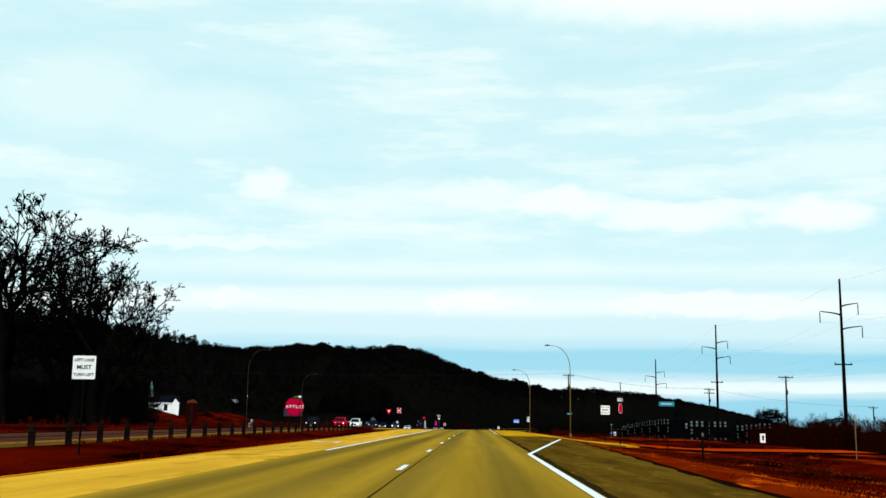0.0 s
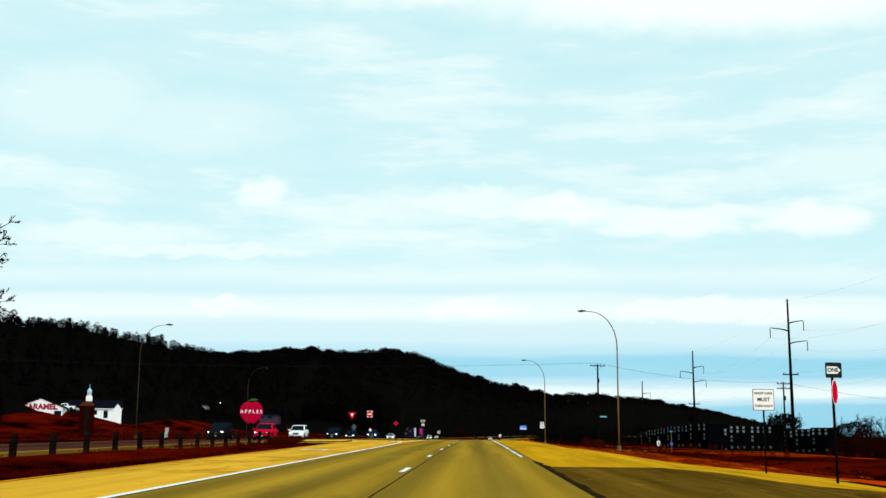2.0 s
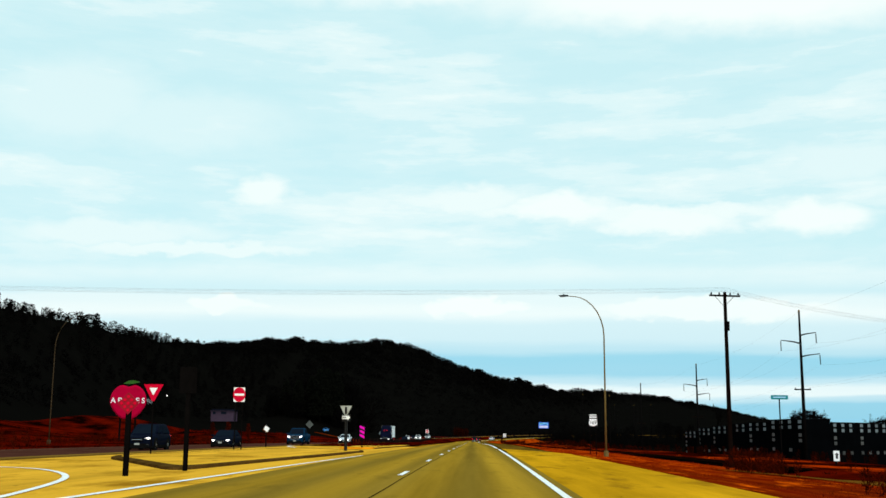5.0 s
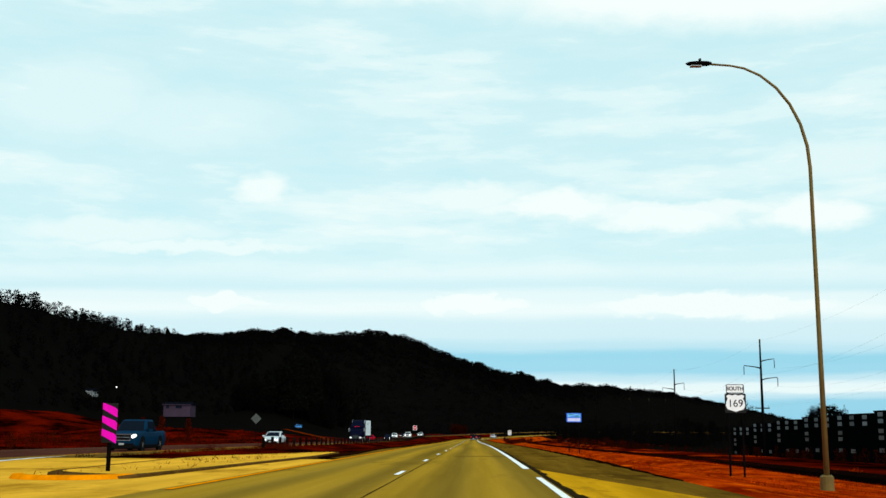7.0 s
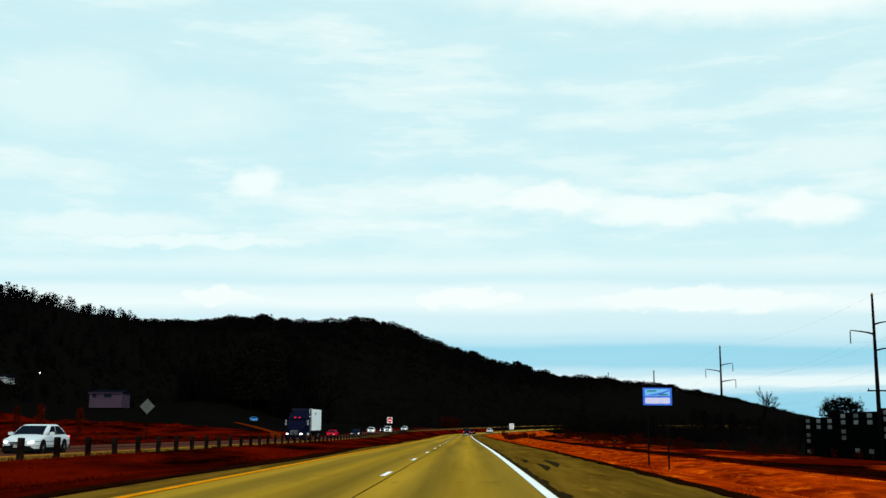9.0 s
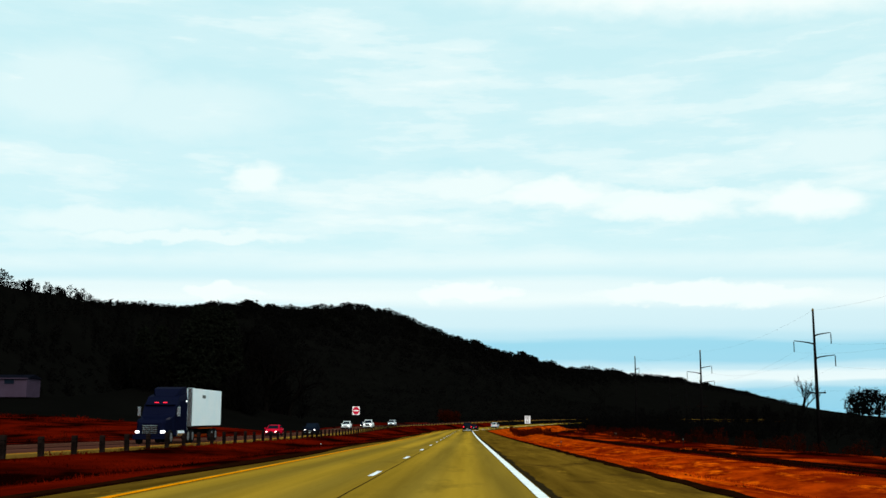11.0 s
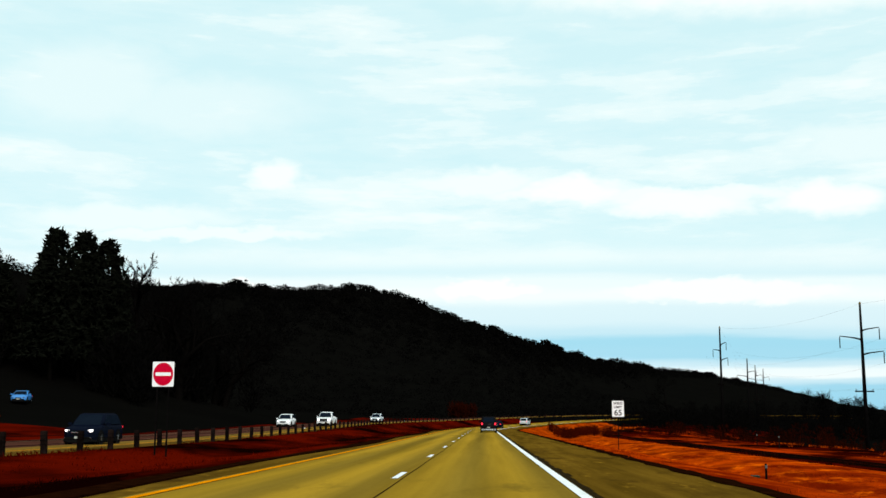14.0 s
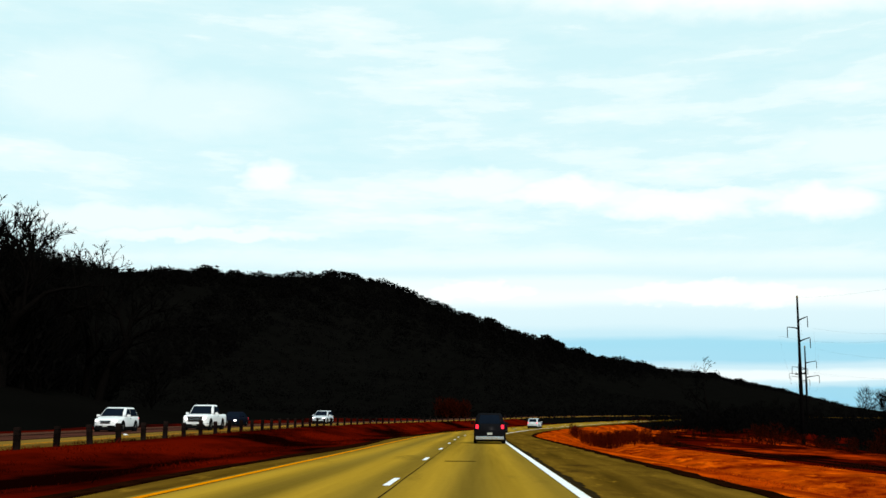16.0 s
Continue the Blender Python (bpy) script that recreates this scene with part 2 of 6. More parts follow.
def further_on(mat, color, y0, y1, amount):
    """Another tone for the ground further along the road."""
    nt = mat.node_tree
    b = nt.nodes["Principled BSDF"]
    base = b.inputs["Base Color"].links[0].from_socket
    co, sep = nt.nodes.new("ShaderNodeTexCoord"), nt.nodes.new("ShaderNodeSeparateXYZ")
    r = node(nt, "ShaderNodeMapRange", From_Min=y0, From_Max=y1, To_Min=0.0, To_Max=amount)
    mix = nt.nodes.new("ShaderNodeMix")
    mix.data_type = "RGBA"
    nt.links.new(co.outputs["Object"], sep.inputs[0])
    nt.links.new(sep.outputs["Y"], r.inputs[0])
    nt.links.new(r.outputs[0], mix.inputs[0])
    nt.links.new(base, mix.inputs[6])
    mix.inputs[7].default_value = (*color, 1)
    nt.links.new(mix.outputs[2], b.inputs["Base Color"])


for dry in (EARTH, GOLD_GRASS):
    further_on(dry, (0.92, 0.17, 0.003), 480, 540, 0.12)
    further_on(dry, (0.07, 0.006, 0.0004), 235, 190, 0.72)
    stains(dry, (0.13, 0.006, 0.0004), 0.45, 0.45, 0.62, (1, 0.4, 1))
    stains(dry, (0.80, 0.11, 0.002), 0.75, 0.55, 0.69, (1, 0.3, 1))
RED_GRASS = material("red_brown_dry_grass", (0.016, 0.0012, 0.0003), 1.0, vary=0.4, scale=0.16, fine=2.0, per="island", bump=0, second=(0.11, 0.0042, 0.0003), stretch=(1, 0.35, 1), sharp=0.1)
BRUSH = material("dark_red_brush", (0.02, 0.0028, 0.0008), 1.0, vary=0.4, scale=0.3, fine=2.0, per="island", bump=0)
RED_BRUSH = material("red_shrub", (0.055, 0.005, 0.001), 1.0, vary=0.4, scale=0.3, fine=2.0, per="island", bump=0)
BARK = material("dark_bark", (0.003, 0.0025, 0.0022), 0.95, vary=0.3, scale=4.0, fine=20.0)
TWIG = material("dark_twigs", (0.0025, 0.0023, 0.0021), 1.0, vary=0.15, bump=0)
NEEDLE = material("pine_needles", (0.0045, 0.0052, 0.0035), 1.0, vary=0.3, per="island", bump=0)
# the galvanised steel again, darkened as if in shade, for the left lamps
SHADED_GALV = material("dull_lamp_steel", (0.05, 0.03, 0.012), 0.7, 0.1, vary=0.2, scale=2.0, fine=20.0, bump=0.05)
GALV = material("galvanised_steel", (0.17, 0.11, 0.03), 0.6, 0.2, vary=0.2, scale=2.0, fine=20.0, bump=0.05)
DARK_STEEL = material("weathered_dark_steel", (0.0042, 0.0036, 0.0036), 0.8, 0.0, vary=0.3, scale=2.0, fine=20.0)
POST_WOOD = material("dark_post_wood", (0.010, 0.006, 0.005), 0.95, vary=0.4, scale=3.0, fine=25.0, per="object")
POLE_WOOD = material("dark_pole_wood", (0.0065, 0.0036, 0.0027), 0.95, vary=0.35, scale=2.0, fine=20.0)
WIRE = material("wire", (0.012, 0.014, 0.016), 0.8, 0.0, vary=0.1, bump=0)
SIGN_WHITE = material("sign_white", (0.88, 0.92, 0.92), 0.5, vary=0.06, scale=3.0, bump=0.02)
SIGN_BLACK = material("sign_black", (0.008, 0.008, 0.008), 0.5, vary=0.2, bump=0.02)
SIGN_RED = material("sign_red", (0.60, 0.004, 0.03), 0.75, vary=0.1, bump=0.02)
SIGN_BLUE = material("sign_blue", (0.004, 0.13, 0.80), 0.45, vary=0.15, bump=0.02)
SIGN_LIGHT_BLUE = material("sign_light_blue", (0.35, 0.66, 0.95), 0.45, vary=0.1, bump=0.02)
SIGN_PALE_BLUE = material("sign_pale_blue", (0.15, 0.52, 0.98), 0.45, vary=0.1, bump=0.02)
SIGN_LILAC = material("sign_lilac", (0.62, 0.66, 0.95), 0.45, vary=0.08, bump=0.02)
SIGN_TEAL = material("sign_teal", (0.015, 0.23, 0.27), 0.5, vary=0.15, bump=0.02)
SIGN_MAGENTA = material("sign_magenta", (0.80, 0.006, 0.50), 0.75, vary=0.1, bump=0.02)
SIGN_BACK = material("sign_back_aluminium", (0.10, 0.11, 0.10), 0.5, 0.5, vary=0.2, bump=0.05)
SIGN_PALE = material("sign_back_pale", (0.42, 0.44, 0.40), 0.55, 0.1, vary=0.2, bump=0.05)
APPLE_RED = material("apple_red_paint", (0.44, 0.002, 0.032), 0.8, vary=0.12, scale=0.5, fine=4.0, bump=0.05)
LEAF_GREEN = material("leaf_green_paint", (0.03, 0.12, 0.012), 0.6, vary=0.2, bump=0.05)
WHITE_WALL = material("white_siding", (0.90, 0.93, 0.92), 0.7, vary=0.1, scale=0.4, fine=5.0)
GREY_WALL = material("grey_white_siding", (0.34, 0.36, 0.36), 0.8, vary=0.2, scale=0.4, fine=5.0)
PINK_WALL = material("pale_pink_siding", (0.05, 0.033, 0.052), 0.8, vary=0.15, scale=0.4, fine=5.0)
ROOF = material("dark_shingles", (0.0045, 0.005, 0.009), 0.9, vary=0.3, scale=1.0, fine=8.0)
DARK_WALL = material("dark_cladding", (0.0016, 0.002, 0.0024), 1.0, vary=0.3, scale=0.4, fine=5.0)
PANE = material("pale_window", (0.165, 0.195, 0.205), 0.25, vary=0.15, per="object", bump=0)
DARK_PANE = material("dark_glass", (0.005, 0.009, 0.016), 0.72, vary=0.1, bump=0)
CRIMSON = material("crimson_letter_paint", (0.30, 0.004, 0.02), 0.6, vary=0.12, bump=0.05)
RED_WOOD = material("dark_red_boards", (0.022, 0.0015, 0.001), 0.85, vary=0.3, scale=1.0, fine=8.0)
ORANGE = material("orange_paint", (0.10, 0.022, 0.002), 0.7, vary=0.2)
PEDESTAL = material("green_pedestal_paint", (0.006, 0.03, 0.016), 0.7, vary=0.2, bump=0.05)
RUBBER = material("tyre_rubber", (0.010, 0.010, 0.010), 0.9, vary=0.2)
RIM = material("wheel_alloy", (0.35, 0.36, 0.36), 0.35, 0.8, vary=0.15, bump=0)
TRIM = material("black_plastic_trim", (0.006, 0.006, 0.006), 0.8, vary=0.2)
CHROME = material("chrome", (0.6, 0.62, 0.64), 0.2, 0.9, vary=0.1, bump=0)
HEADLIGHT = material("headlight", (0.9, 0.92, 0.95), 0.2, vary=0.02, bump=0, emit=(1.0, 0.97, 0.92, 4.0))
TAIL = material("tail_light", (0.6, 0.01, 0.02), 0.2, vary=0.02, bump=0, emit=(1.0, 0.02, 0.05, 1.6))
LAMP_GLOW = material("lamp_glow", (0.9, 0.9, 0.9), 0.4, vary=0.02, bump=0, emit=(1.0, 1.0, 1.0, 3.0))


def car_paint(name, color, gloss=0.2):
    dark = max(color) < 0.1
    return material(name, color, 0.75 if dark else (0.35 if gloss > 0.1 else 0.75), 0.0, vary=0.06, scale=1.5, fine=60.0, bump=0, coat=0.02 if dark else gloss)


CAR_WHITE, CAR_RED = car_paint("car_paint_white", (0.80, 0.82, 0.82)), car_paint("car_paint_red", (0.55, 0.002, 0.022), 0.03)
CAR_DARK, CAR_SILVER = car_paint("car_paint_dark_blue", (0.003, 0.005, 0.012)), car_paint("car_paint_silver", (0.50, 0.55, 0.58))
CAR_BLACK, CAB_BLUE = car_paint("car_paint_black", (0.006, 0.006, 0.007)), car_paint("cab_paint_blue", (0.003, 0.004, 0.014))
CAR_STEEL = material("car_paint_steel_blue", (0.002, 0.022, 0.052), 0.72, 0.0, vary=0.06, scale=1.5, fine=60.0, bump=0, coat=0.03)
CAR_BLUE = car_paint("car_paint_bright_blue", (0.02, 0.22, 0.60))
TRAILER = material("trailer_white", (0.82, 0.97, 1.0), 0.4, vary=0.08, scale=0.5, fine=6.0, bump=0.05)


# ---- mesh helpers ----
class Shape:
    """Collects faces and becomes one mesh."""

    def __init__(self):
        self.v, self.f = [], []

    def add(self, verts, faces):
        n = len(self.v)
        self.v += [tuple(p) for p in verts]
        self.f += [tuple(i + n for i in f) for f in faces]
        return self

    def box(self, x0, y0, z0, x1, y1, z1, taper=0.0):
        """A box with its long edges chamfered; taper draws the top in."""
        c = min(0.02, 0.2 * min(x1 - x0, y1 - y0, z1 - z0))
        rings = []
        for z, d, t in ((z0, c, 0), (z0 + c, 0, 0), (z1 - c, 0, taper), (z1, c, taper)):
            a, b, e, g = x0 + d + t, y0 + d + t, x1 - d - t, y1 - d - t
            rings.append([(a, b, z), (e, b, z), (e, g, z), (a, g, z)])
        return self.loft(rings)

    def loft(self, rings, closed=True):
        n = len(rings[0])
        faces = []
        for k in range(len(rings) - 1):
            for i in range(n):
                j = (i + 1) % n
                faces.append((k * n + i, k * n + j, (k + 1) * n + j, (k + 1) * n + i))
        if closed:
            faces += [tuple(range(n))[::-1], tuple(range((len(rings) - 1) * n, len(rings) * n))]
        return self.add([p for r in rings for p in r], faces)

    def tube(self, pts, radii, sides=8, closed=True):
        """A tube along points, with a radius each."""
        rings = []
        for k, p in enumerate(pts):
            a, b = Vector(pts[max(k - 1, 0)]), Vector(pts[min(k + 1, len(pts) - 1)])
            d = (b - a).normalized()
            s = d.cross(Vector((0, 0, 1)) if abs(d.z) < 0.9 else Vector((1, 0, 0))).normalized()
            t = s.cross(d)
            r = radii[k] if isinstance(radii, (list, tuple)) else radii
            rings.append([Vector(p) + (s * math.cos(2 * math.pi * i / sides) + t * math.sin(2 * math.pi * i / sides)) * r for i in range(sides)])
        return self.loft(rings, closed)

    def plate(self, outline, y0, y1):
        """An outline in x and z given depth along y."""
        return self.loft([[(x, y0, z) for x, z in outline], [(x, y1, z) for x, z in outline]])

    def mesh(self, name, mat, smooth=False):
        me = bpy.data.meshes.new(name)
        me.from_pydata(self.v, [], self.f)
        me.materials.append(mat)
        if smooth:
            me.polygons.foreach_set("use_smooth", [True] * len(me.polygons))
        me.update()
        return me


def part(name, shape, mat, parent, label="", smooth=False, m=None):
    ob = new(name, shape if isinstance(shape, bpy.types.Mesh) else shape.mesh(name, mat, smooth))
    ob.parent = parent
    if m is not None:
        ob.matrix_basis = m
    return tagged(ob, label=label)


def thing(name, m, label, category, group="", kind=""):
    ob = new(name)
    ob.matrix_basis = m
    return tagged(ob, label, category, group, kind)


def lettering(text, size, mat, parent, m, name="lettering", depth=0.004, bold=0.028):
    """Text as a mesh that faces -y, centred on its origin."""
    cu = bpy.data.curves.new(name, "FONT")
    cu.body, cu.size, cu.align_x, cu.align_y, cu.extrude = text, size, "CENTER", "CENTER", depth
    cu.offset = size * bold
    tmp = new(name, cu)
    bpy.context.view_layer.update()
    me = bpy.data.meshes.new_from_object(tmp.evaluated_get(bpy.context.evaluated_depsgraph_get()))
    bpy.data.objects.remove(tmp)
    me.materials.clear()
    me.materials.append(mat)
    me.transform(pose(0, 0, 0, 90, 0, 0))
    return part(name, me, mat, parent, "", m=m)


def smooth01(t):
    t = min(max(t, 0.0), 1.0)
    return t * t * (3 - 2 * t)


def table(x, xs, ys):
    return float(np.interp(x, xs, ys))


# ---- the lie of the land ----
BEND, RADIUS = 590.0, 400.0


def at(s, u):
    """The plan place s along the road and u to its right."""
    if s < BEND:
        return u, s
    a = (s - BEND) / RADIUS
    return RADIUS - (RADIUS - u) * math.cos(a), BEND + (RADIUS - u) * math.sin(a)


def along(x, y):
    if y < BEND or x > RADIUS - 20:
        return y, x
    r, a = math.hypot(RADIUS - x, y - BEND), math.atan2(y - BEND, RADIUS - x)
    return BEND + RADIUS * a, RADIUS - r


# the road's slight crest and its gentle sway: slope upwards and slope to the right, along y
LIE_Y = [0, 60, 120, 200, 280, 360, 420, 492, 590, 690, 720]
LIE_UP = [0.00566, 0.00503, 0.00437, -0.00293, -0.0059, -0.00829, -0.008, -0.00566, -0.00566, -0.00566, 0]
LIE_SIDE = [0.0013, 0.00232, 0.0039, 0.00706, 0.00282, -0.00276, -0.00286, -0.0013, -0.0013, 0, 0]
LIE_STEPS = np.arange(0, 760, 0.5)


def summed(slopes):
    k = np.interp(LIE_STEPS, LIE_Y, slopes)
    return np.concatenate([[0], np.cumsum((k[1:] + k[:-1]) * 0.25)])


LIE_Z, LIE_X = summed(LIE_UP), summed(LIE_SIDE)


def lie(y):
    """How far the land at y is shifted to the right and upwards."""
    y = np.clip(y, -60, None)
    return np.interp(y, LIE_STEPS, LIE_X) + 0.0013 * np.minimum(y, 0), np.interp(y, LIE_STEPS, LIE_Z) + 0.00566 * np.minimum(y, 0)


def rise(s):
    return 2.4 * smooth01((s - 600) / 260)


def far_lift(s):
    return 1.0 * smooth01((s - 490) / 150)


def section(s, u):
    """The height of the ground beside and under the carriageways."""
    z = rise(s)
    if u > 5.3:
        flat = smooth01(1 - abs(s - 98) / 30)
        z -= 0.62 * smooth01((u - 5.3) / 6.5) + 0.45 * smooth01((u - 10.5) / 9)
        ditch = smooth01((s - 250) / 70)
        z -= 0.35 * math.exp(-((u - 21.0) / 1.6) ** 2) * (1 - flat) * (1 - ditch) + 0.95 * math.exp(-((u - 13.2) / 2.9) ** 2) * ditch
        z -= 3.0 * smooth01((u - 34) / 22)
    elif u < -5.9:
        open_ = 1 - smooth01((s - 120) / 20) * (1 - smooth01((s - 262) / 30))
        if u > -18:
            z -= open_ * 0.35 * math.sin(math.pi * smooth01((-u - (9.8 if s < 175 else 6.2)) / (8.2 if s < 175 else 11.8))) ** 2
        z += far_lift(s) * smooth01((-u - 8) / 9)
        if u < -29.5:
            z -= 0.4 * math.exp(-((u + 33.5) / 2.2) ** 2)
    return z


CREST_X = [-420, -240, -220, -200, -180, -160, -140, -120, -100, -80, -60, -40, -20, 0, 20, 40, 60, 80, 100, 130, 160, 200, 240, 280, 320, 360, 400, 450, 500, 550, 620, 700, 780]
CREST_Z = [76, 77, 78.5, 81, 82.5, 80.5, 79.5, 79, 80.3, 82.2, 82.8, 76.7, 68, 60.5, 56.5, 56, 55.5, 52.3, 51, 56.5, 62, 69, 74, 76, 75.5, 74.5, 72.8, 69, 63.5, 56.5, 44, 20, 2]


def crest_y(x):
    """Where the far range's crest runs: across the valley's head, then away behind it."""
    return table(x, [-300, -110, -60, 0, 30, 60, 100, 160, 260, 600], [1090, 1090, 1140, 1130, 1190, 1290, 1385, 1650, 2100, 2500])


def far_range(x, y):
    reach = 380 if x < 60 else 380 + 2.2 * min(x - 60, 250)
    t = min(max((y - crest_y(x) + reach) / reach, 0), 1)
    return (table(x, CREST_X, CREST_Z) - 4.6) * t ** 1.8


def hills(x, y):
    t = min(max((-x - 62) / 92, 0), 1)
    left = table(y, [-200, 300, 440, 550, 690, 750, 810, 870, 960, 1090], [30, 35.5, 39, 42.3, 43.5, 45, 47.5, 51.5, 58, 71]) * t ** 4.6
    bank = 8.0 * math.exp(-((x + 72) / 22) ** 2 - ((y - 602) / 42) ** 2) + 0.06 * min(-x - 30, 45) * smooth01((y - 425) / 60) if x < -30 else 0
    bank += 2.6 * math.exp(-((x + 96) / 15) ** 2 - ((y - 558) / 22) ** 2)  # the rise under the lilac house
    bank += 3.9 * math.exp(-((x + 117) / 27) ** 2 - ((y - 368) / 34) ** 2)  # the knoll under the store
    north = far_range(x, y)
    bumps = noise.noise(Vector((x / 60, y / 60, 0))) * 2.5 * smooth01((max(left, north) - 6) / 20) * (1 - 0.8 * smooth01((y - 850) / 80))
    return max(left, north) + bank + bumps


def ground(x, y):
    s, u = along(x, y)
    return section(s, u) + hills(x, y)


def land():
    """One sheet of ground, fine beside the road and coarse to the horizon."""
    xs = [-4200, -2500, -1500, -1000, -700] + list(range(-500, -100, 20)) + list(range(-100, -34, 4)) + [-34 + i * 1.0 for i in range(60)]
    xs += list(range(26, 70, 4)) + list(range(70, 900, 20)) + [940, 1000, 1500, 2500, 4200]
    ys = [-3000, -1500, -700, -300, -150, -80] + list(range(-50, 700, 4)) + list(range(700, 1420, 10)) + list(range(1420, 2620, 30)) + [2800, 3300, 4200]
    verts, faces, mats = [], [], []
    for y in ys:
        for x in xs:
            s, u = along(x, y)
            z = ground(x, y)
            if -30 < u < 5.6 and -40 < s < 1000:
                z -= 0.12 if (u > (-12.0 if s < 175 else -7.2) or u < -17.6) else 0.0
                if 118 < s < 262 and u < -5:
                    z -= 0.12
            if 72 < y < 128 and 5.0 < x < 120:
                z -= 0.10
            verts.append((x, y, z))
    n = len(xs)
    for j in range(len(ys) - 1):
        for i in range(n - 1):
            faces.append((j * n + i, j * n + i + 1, (j + 1) * n + i + 1, (j + 1) * n + i))
            xm, ym = (xs[i] + xs[i + 1]) / 2, (ys[j] + ys[j + 1]) / 2
            s, u = along(xm, ym)
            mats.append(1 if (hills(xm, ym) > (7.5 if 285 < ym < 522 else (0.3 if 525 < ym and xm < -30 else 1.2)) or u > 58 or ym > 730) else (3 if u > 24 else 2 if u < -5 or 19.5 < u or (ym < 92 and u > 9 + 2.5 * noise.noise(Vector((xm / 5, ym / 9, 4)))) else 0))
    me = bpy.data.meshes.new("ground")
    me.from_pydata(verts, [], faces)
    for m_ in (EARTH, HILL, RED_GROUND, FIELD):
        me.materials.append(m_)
    me.polygons.foreach_set("material_index", mats)
    me.polygons.foreach_set("use_smooth", [True] * len(me.polygons))
    return tagged(new("ground", me), "dry orange and red grass valley floor under dark wooded hills", "ground", kind="structure")


RED_GROUND = material("red_brown_ground", (0.010, 0.0008, 0.0003), 1.0, vary=0.5, scale=0.16, fine=3.0, second=(0.11, 0.0038, 0.0003), bump=0.4, stretch=(1, 0.35, 1), sharp=0.1)
FIELD = material("field_ground", (0.010, 0.0008, 0.0003), 1.0, vary=0.5, scale=0.16, fine=3.0, second=(0.09, 0.0034, 0.0003), bump=0.4, stretch=(1, 0.35, 1), sharp=0.1)
stains(FIELD, (0.42, 0.03, 0.001), 0.09, 0.52, 0.64, (1, 0.3, 1))
land()


# ---- carriageways ----
def strip(s0, s1, left, right, lift, step=6.0, thick=0.0, across=1, sink=None):
    """A ribbon along the road between two offsets (numbers or functions of s)."""
    sh = Shape()
    n = max(1, math.ceil((s1 - s0) / step))
    rows = []
    for k in range(n + 1):
        s = s0 + (s1 - s0) * k / n
        a, b = (f(s) if callable(f) else f for f in (left, right))
        row = []
        for i in range(across + 1):
            u = a + (b - a) * i / across
            x, y = at(s, u)
            row.append((x, y, section(s, u) + lift))
        if thick:
            row = [(row[0][0], row[0][1], row[0][2] - thick)] + row + [(row[-1][0], row[-1][1], row[-1][2] - thick)]
        rows.append(row)
    w = len(rows[0])
    verts = [p for r in rows for p in r]
    faces = [(k * w + i, k * w + i + 1, (k + 1) * w + i + 1, (k + 1) * w + i) for k in range(n) for i in range(w - 1)]
    return sh.add(verts, faces)


def turn_edge(s):
    return table(s, [-40, 0, 30, 70, 128, 150, 172], [-9.0, -9.1, -9.2, -9.4, -10.6, -11.2, -11.6])


def surface(name, shape, mat, label, category="road", kind="structure"):
    return tagged(new(name, shape.mesh(name, mat)), label, category, kind=kind)


S0, S1 = -45.0, 985.0
road = surface("road", strip(S0, S1, -5.95, 2.15, 0.0, 4.0, 0.25), ASPHALT, "worn golden-brown two-lane asphalt carriageway with tyre tracks")
surface("shoulder", strip(S0, 93, 2.15, lambda s: table(s, [-45, 25, 45, 74, 86, 93], [4.7, 4.9, 5.6, 6.6, 8.5, 12.5]), 0.0, 3.0, 0.25, 6), SHOULDER, "dark brown asphalt shoulder widening towards a junction", "road shoulder")
surface("shoulder", strip(222, S1, 2.15, 5.3, -0.009, 4.0, 0.25), SHOULDER, "dark brown cracked asphalt shoulder beside dry grass", "road shoulder")
surface("shoulder", strip(262, S1, lambda s: -6.9 - 0.3 * math.sin(s / 9), -5.95, -0.03, 4.0, 0.25), SHOULDER, "narrow dirty gravel shoulder along the median", "road shoulder")
surface("turn_lane", strip(S0, 172, turn_edge, -5.95, 0.0, 4.0, 0.25), CONCRETE, "pale golden concrete left-turn lane", "road")
surface("far_carriageway", strip(S0, S1, -29.4, -19.7, 0.02, 5.0, 0.25), FAR_ASPHALT, "dark red-brown asphalt carriageway of the opposing traffic")
surface("far_shoulder", strip(S0, S1, lambda s: -19.75 - 2.2 * smooth01((s - 430) / 60), -18.75, 0.026, 5.0, 0.25), FAR_STRIP, "pale strip of shoulder along the opposing carriageway", "road shoulder")


def grid_slab(name, s0, s1, left, right, lift, mat, label, category="pavement"):
    return surface(name, strip(s0, s1, left, right, lift, 3.0, 0.25, 6), mat, label, category)


# the crossing through the median, with its raised noses
grid_slab("median_crossing", 172, 258, lambda s: -18.2, -5.95, -0.002, CONCRETE, "golden concrete pavement of a median crossing")
grid_slab("median_crossing", 146, 172, lambda s: -18.2, turn_edge, -0.004, CONCRETE, "golden concrete apron beside a turn lane")


def island(outline, height, label):
    """A raised island: kerb coloured dark for its shaded face all round, paler top set in, joints across."""
    cx, cy = sum(p[0] for p in outline) / len(outline), sum(p[1] for p in outline) / len(outline)

    def ring(f, z):
        return [(cx + (x - cx) * f, cy + (y - cy) * f, section(y, x) + z) for x, y in outline]

    isl = thing("traffic_island", Matrix(), label, "traffic island", kind="structure")
    part("kerb", Shape().loft([ring(1.0, -0.1), ring(0.995, height * 0.7), ring(0.98, height), ring(0.955, height), ring(0.95, height - 0.02)]), KERB, isl, "concrete kerb with its face's shade put into the colour")
    part("island_top", Shape().loft([ring(0.951, -0.1), ring(0.95, height - 0.012)]), CONCRETE, isl)
    return isl


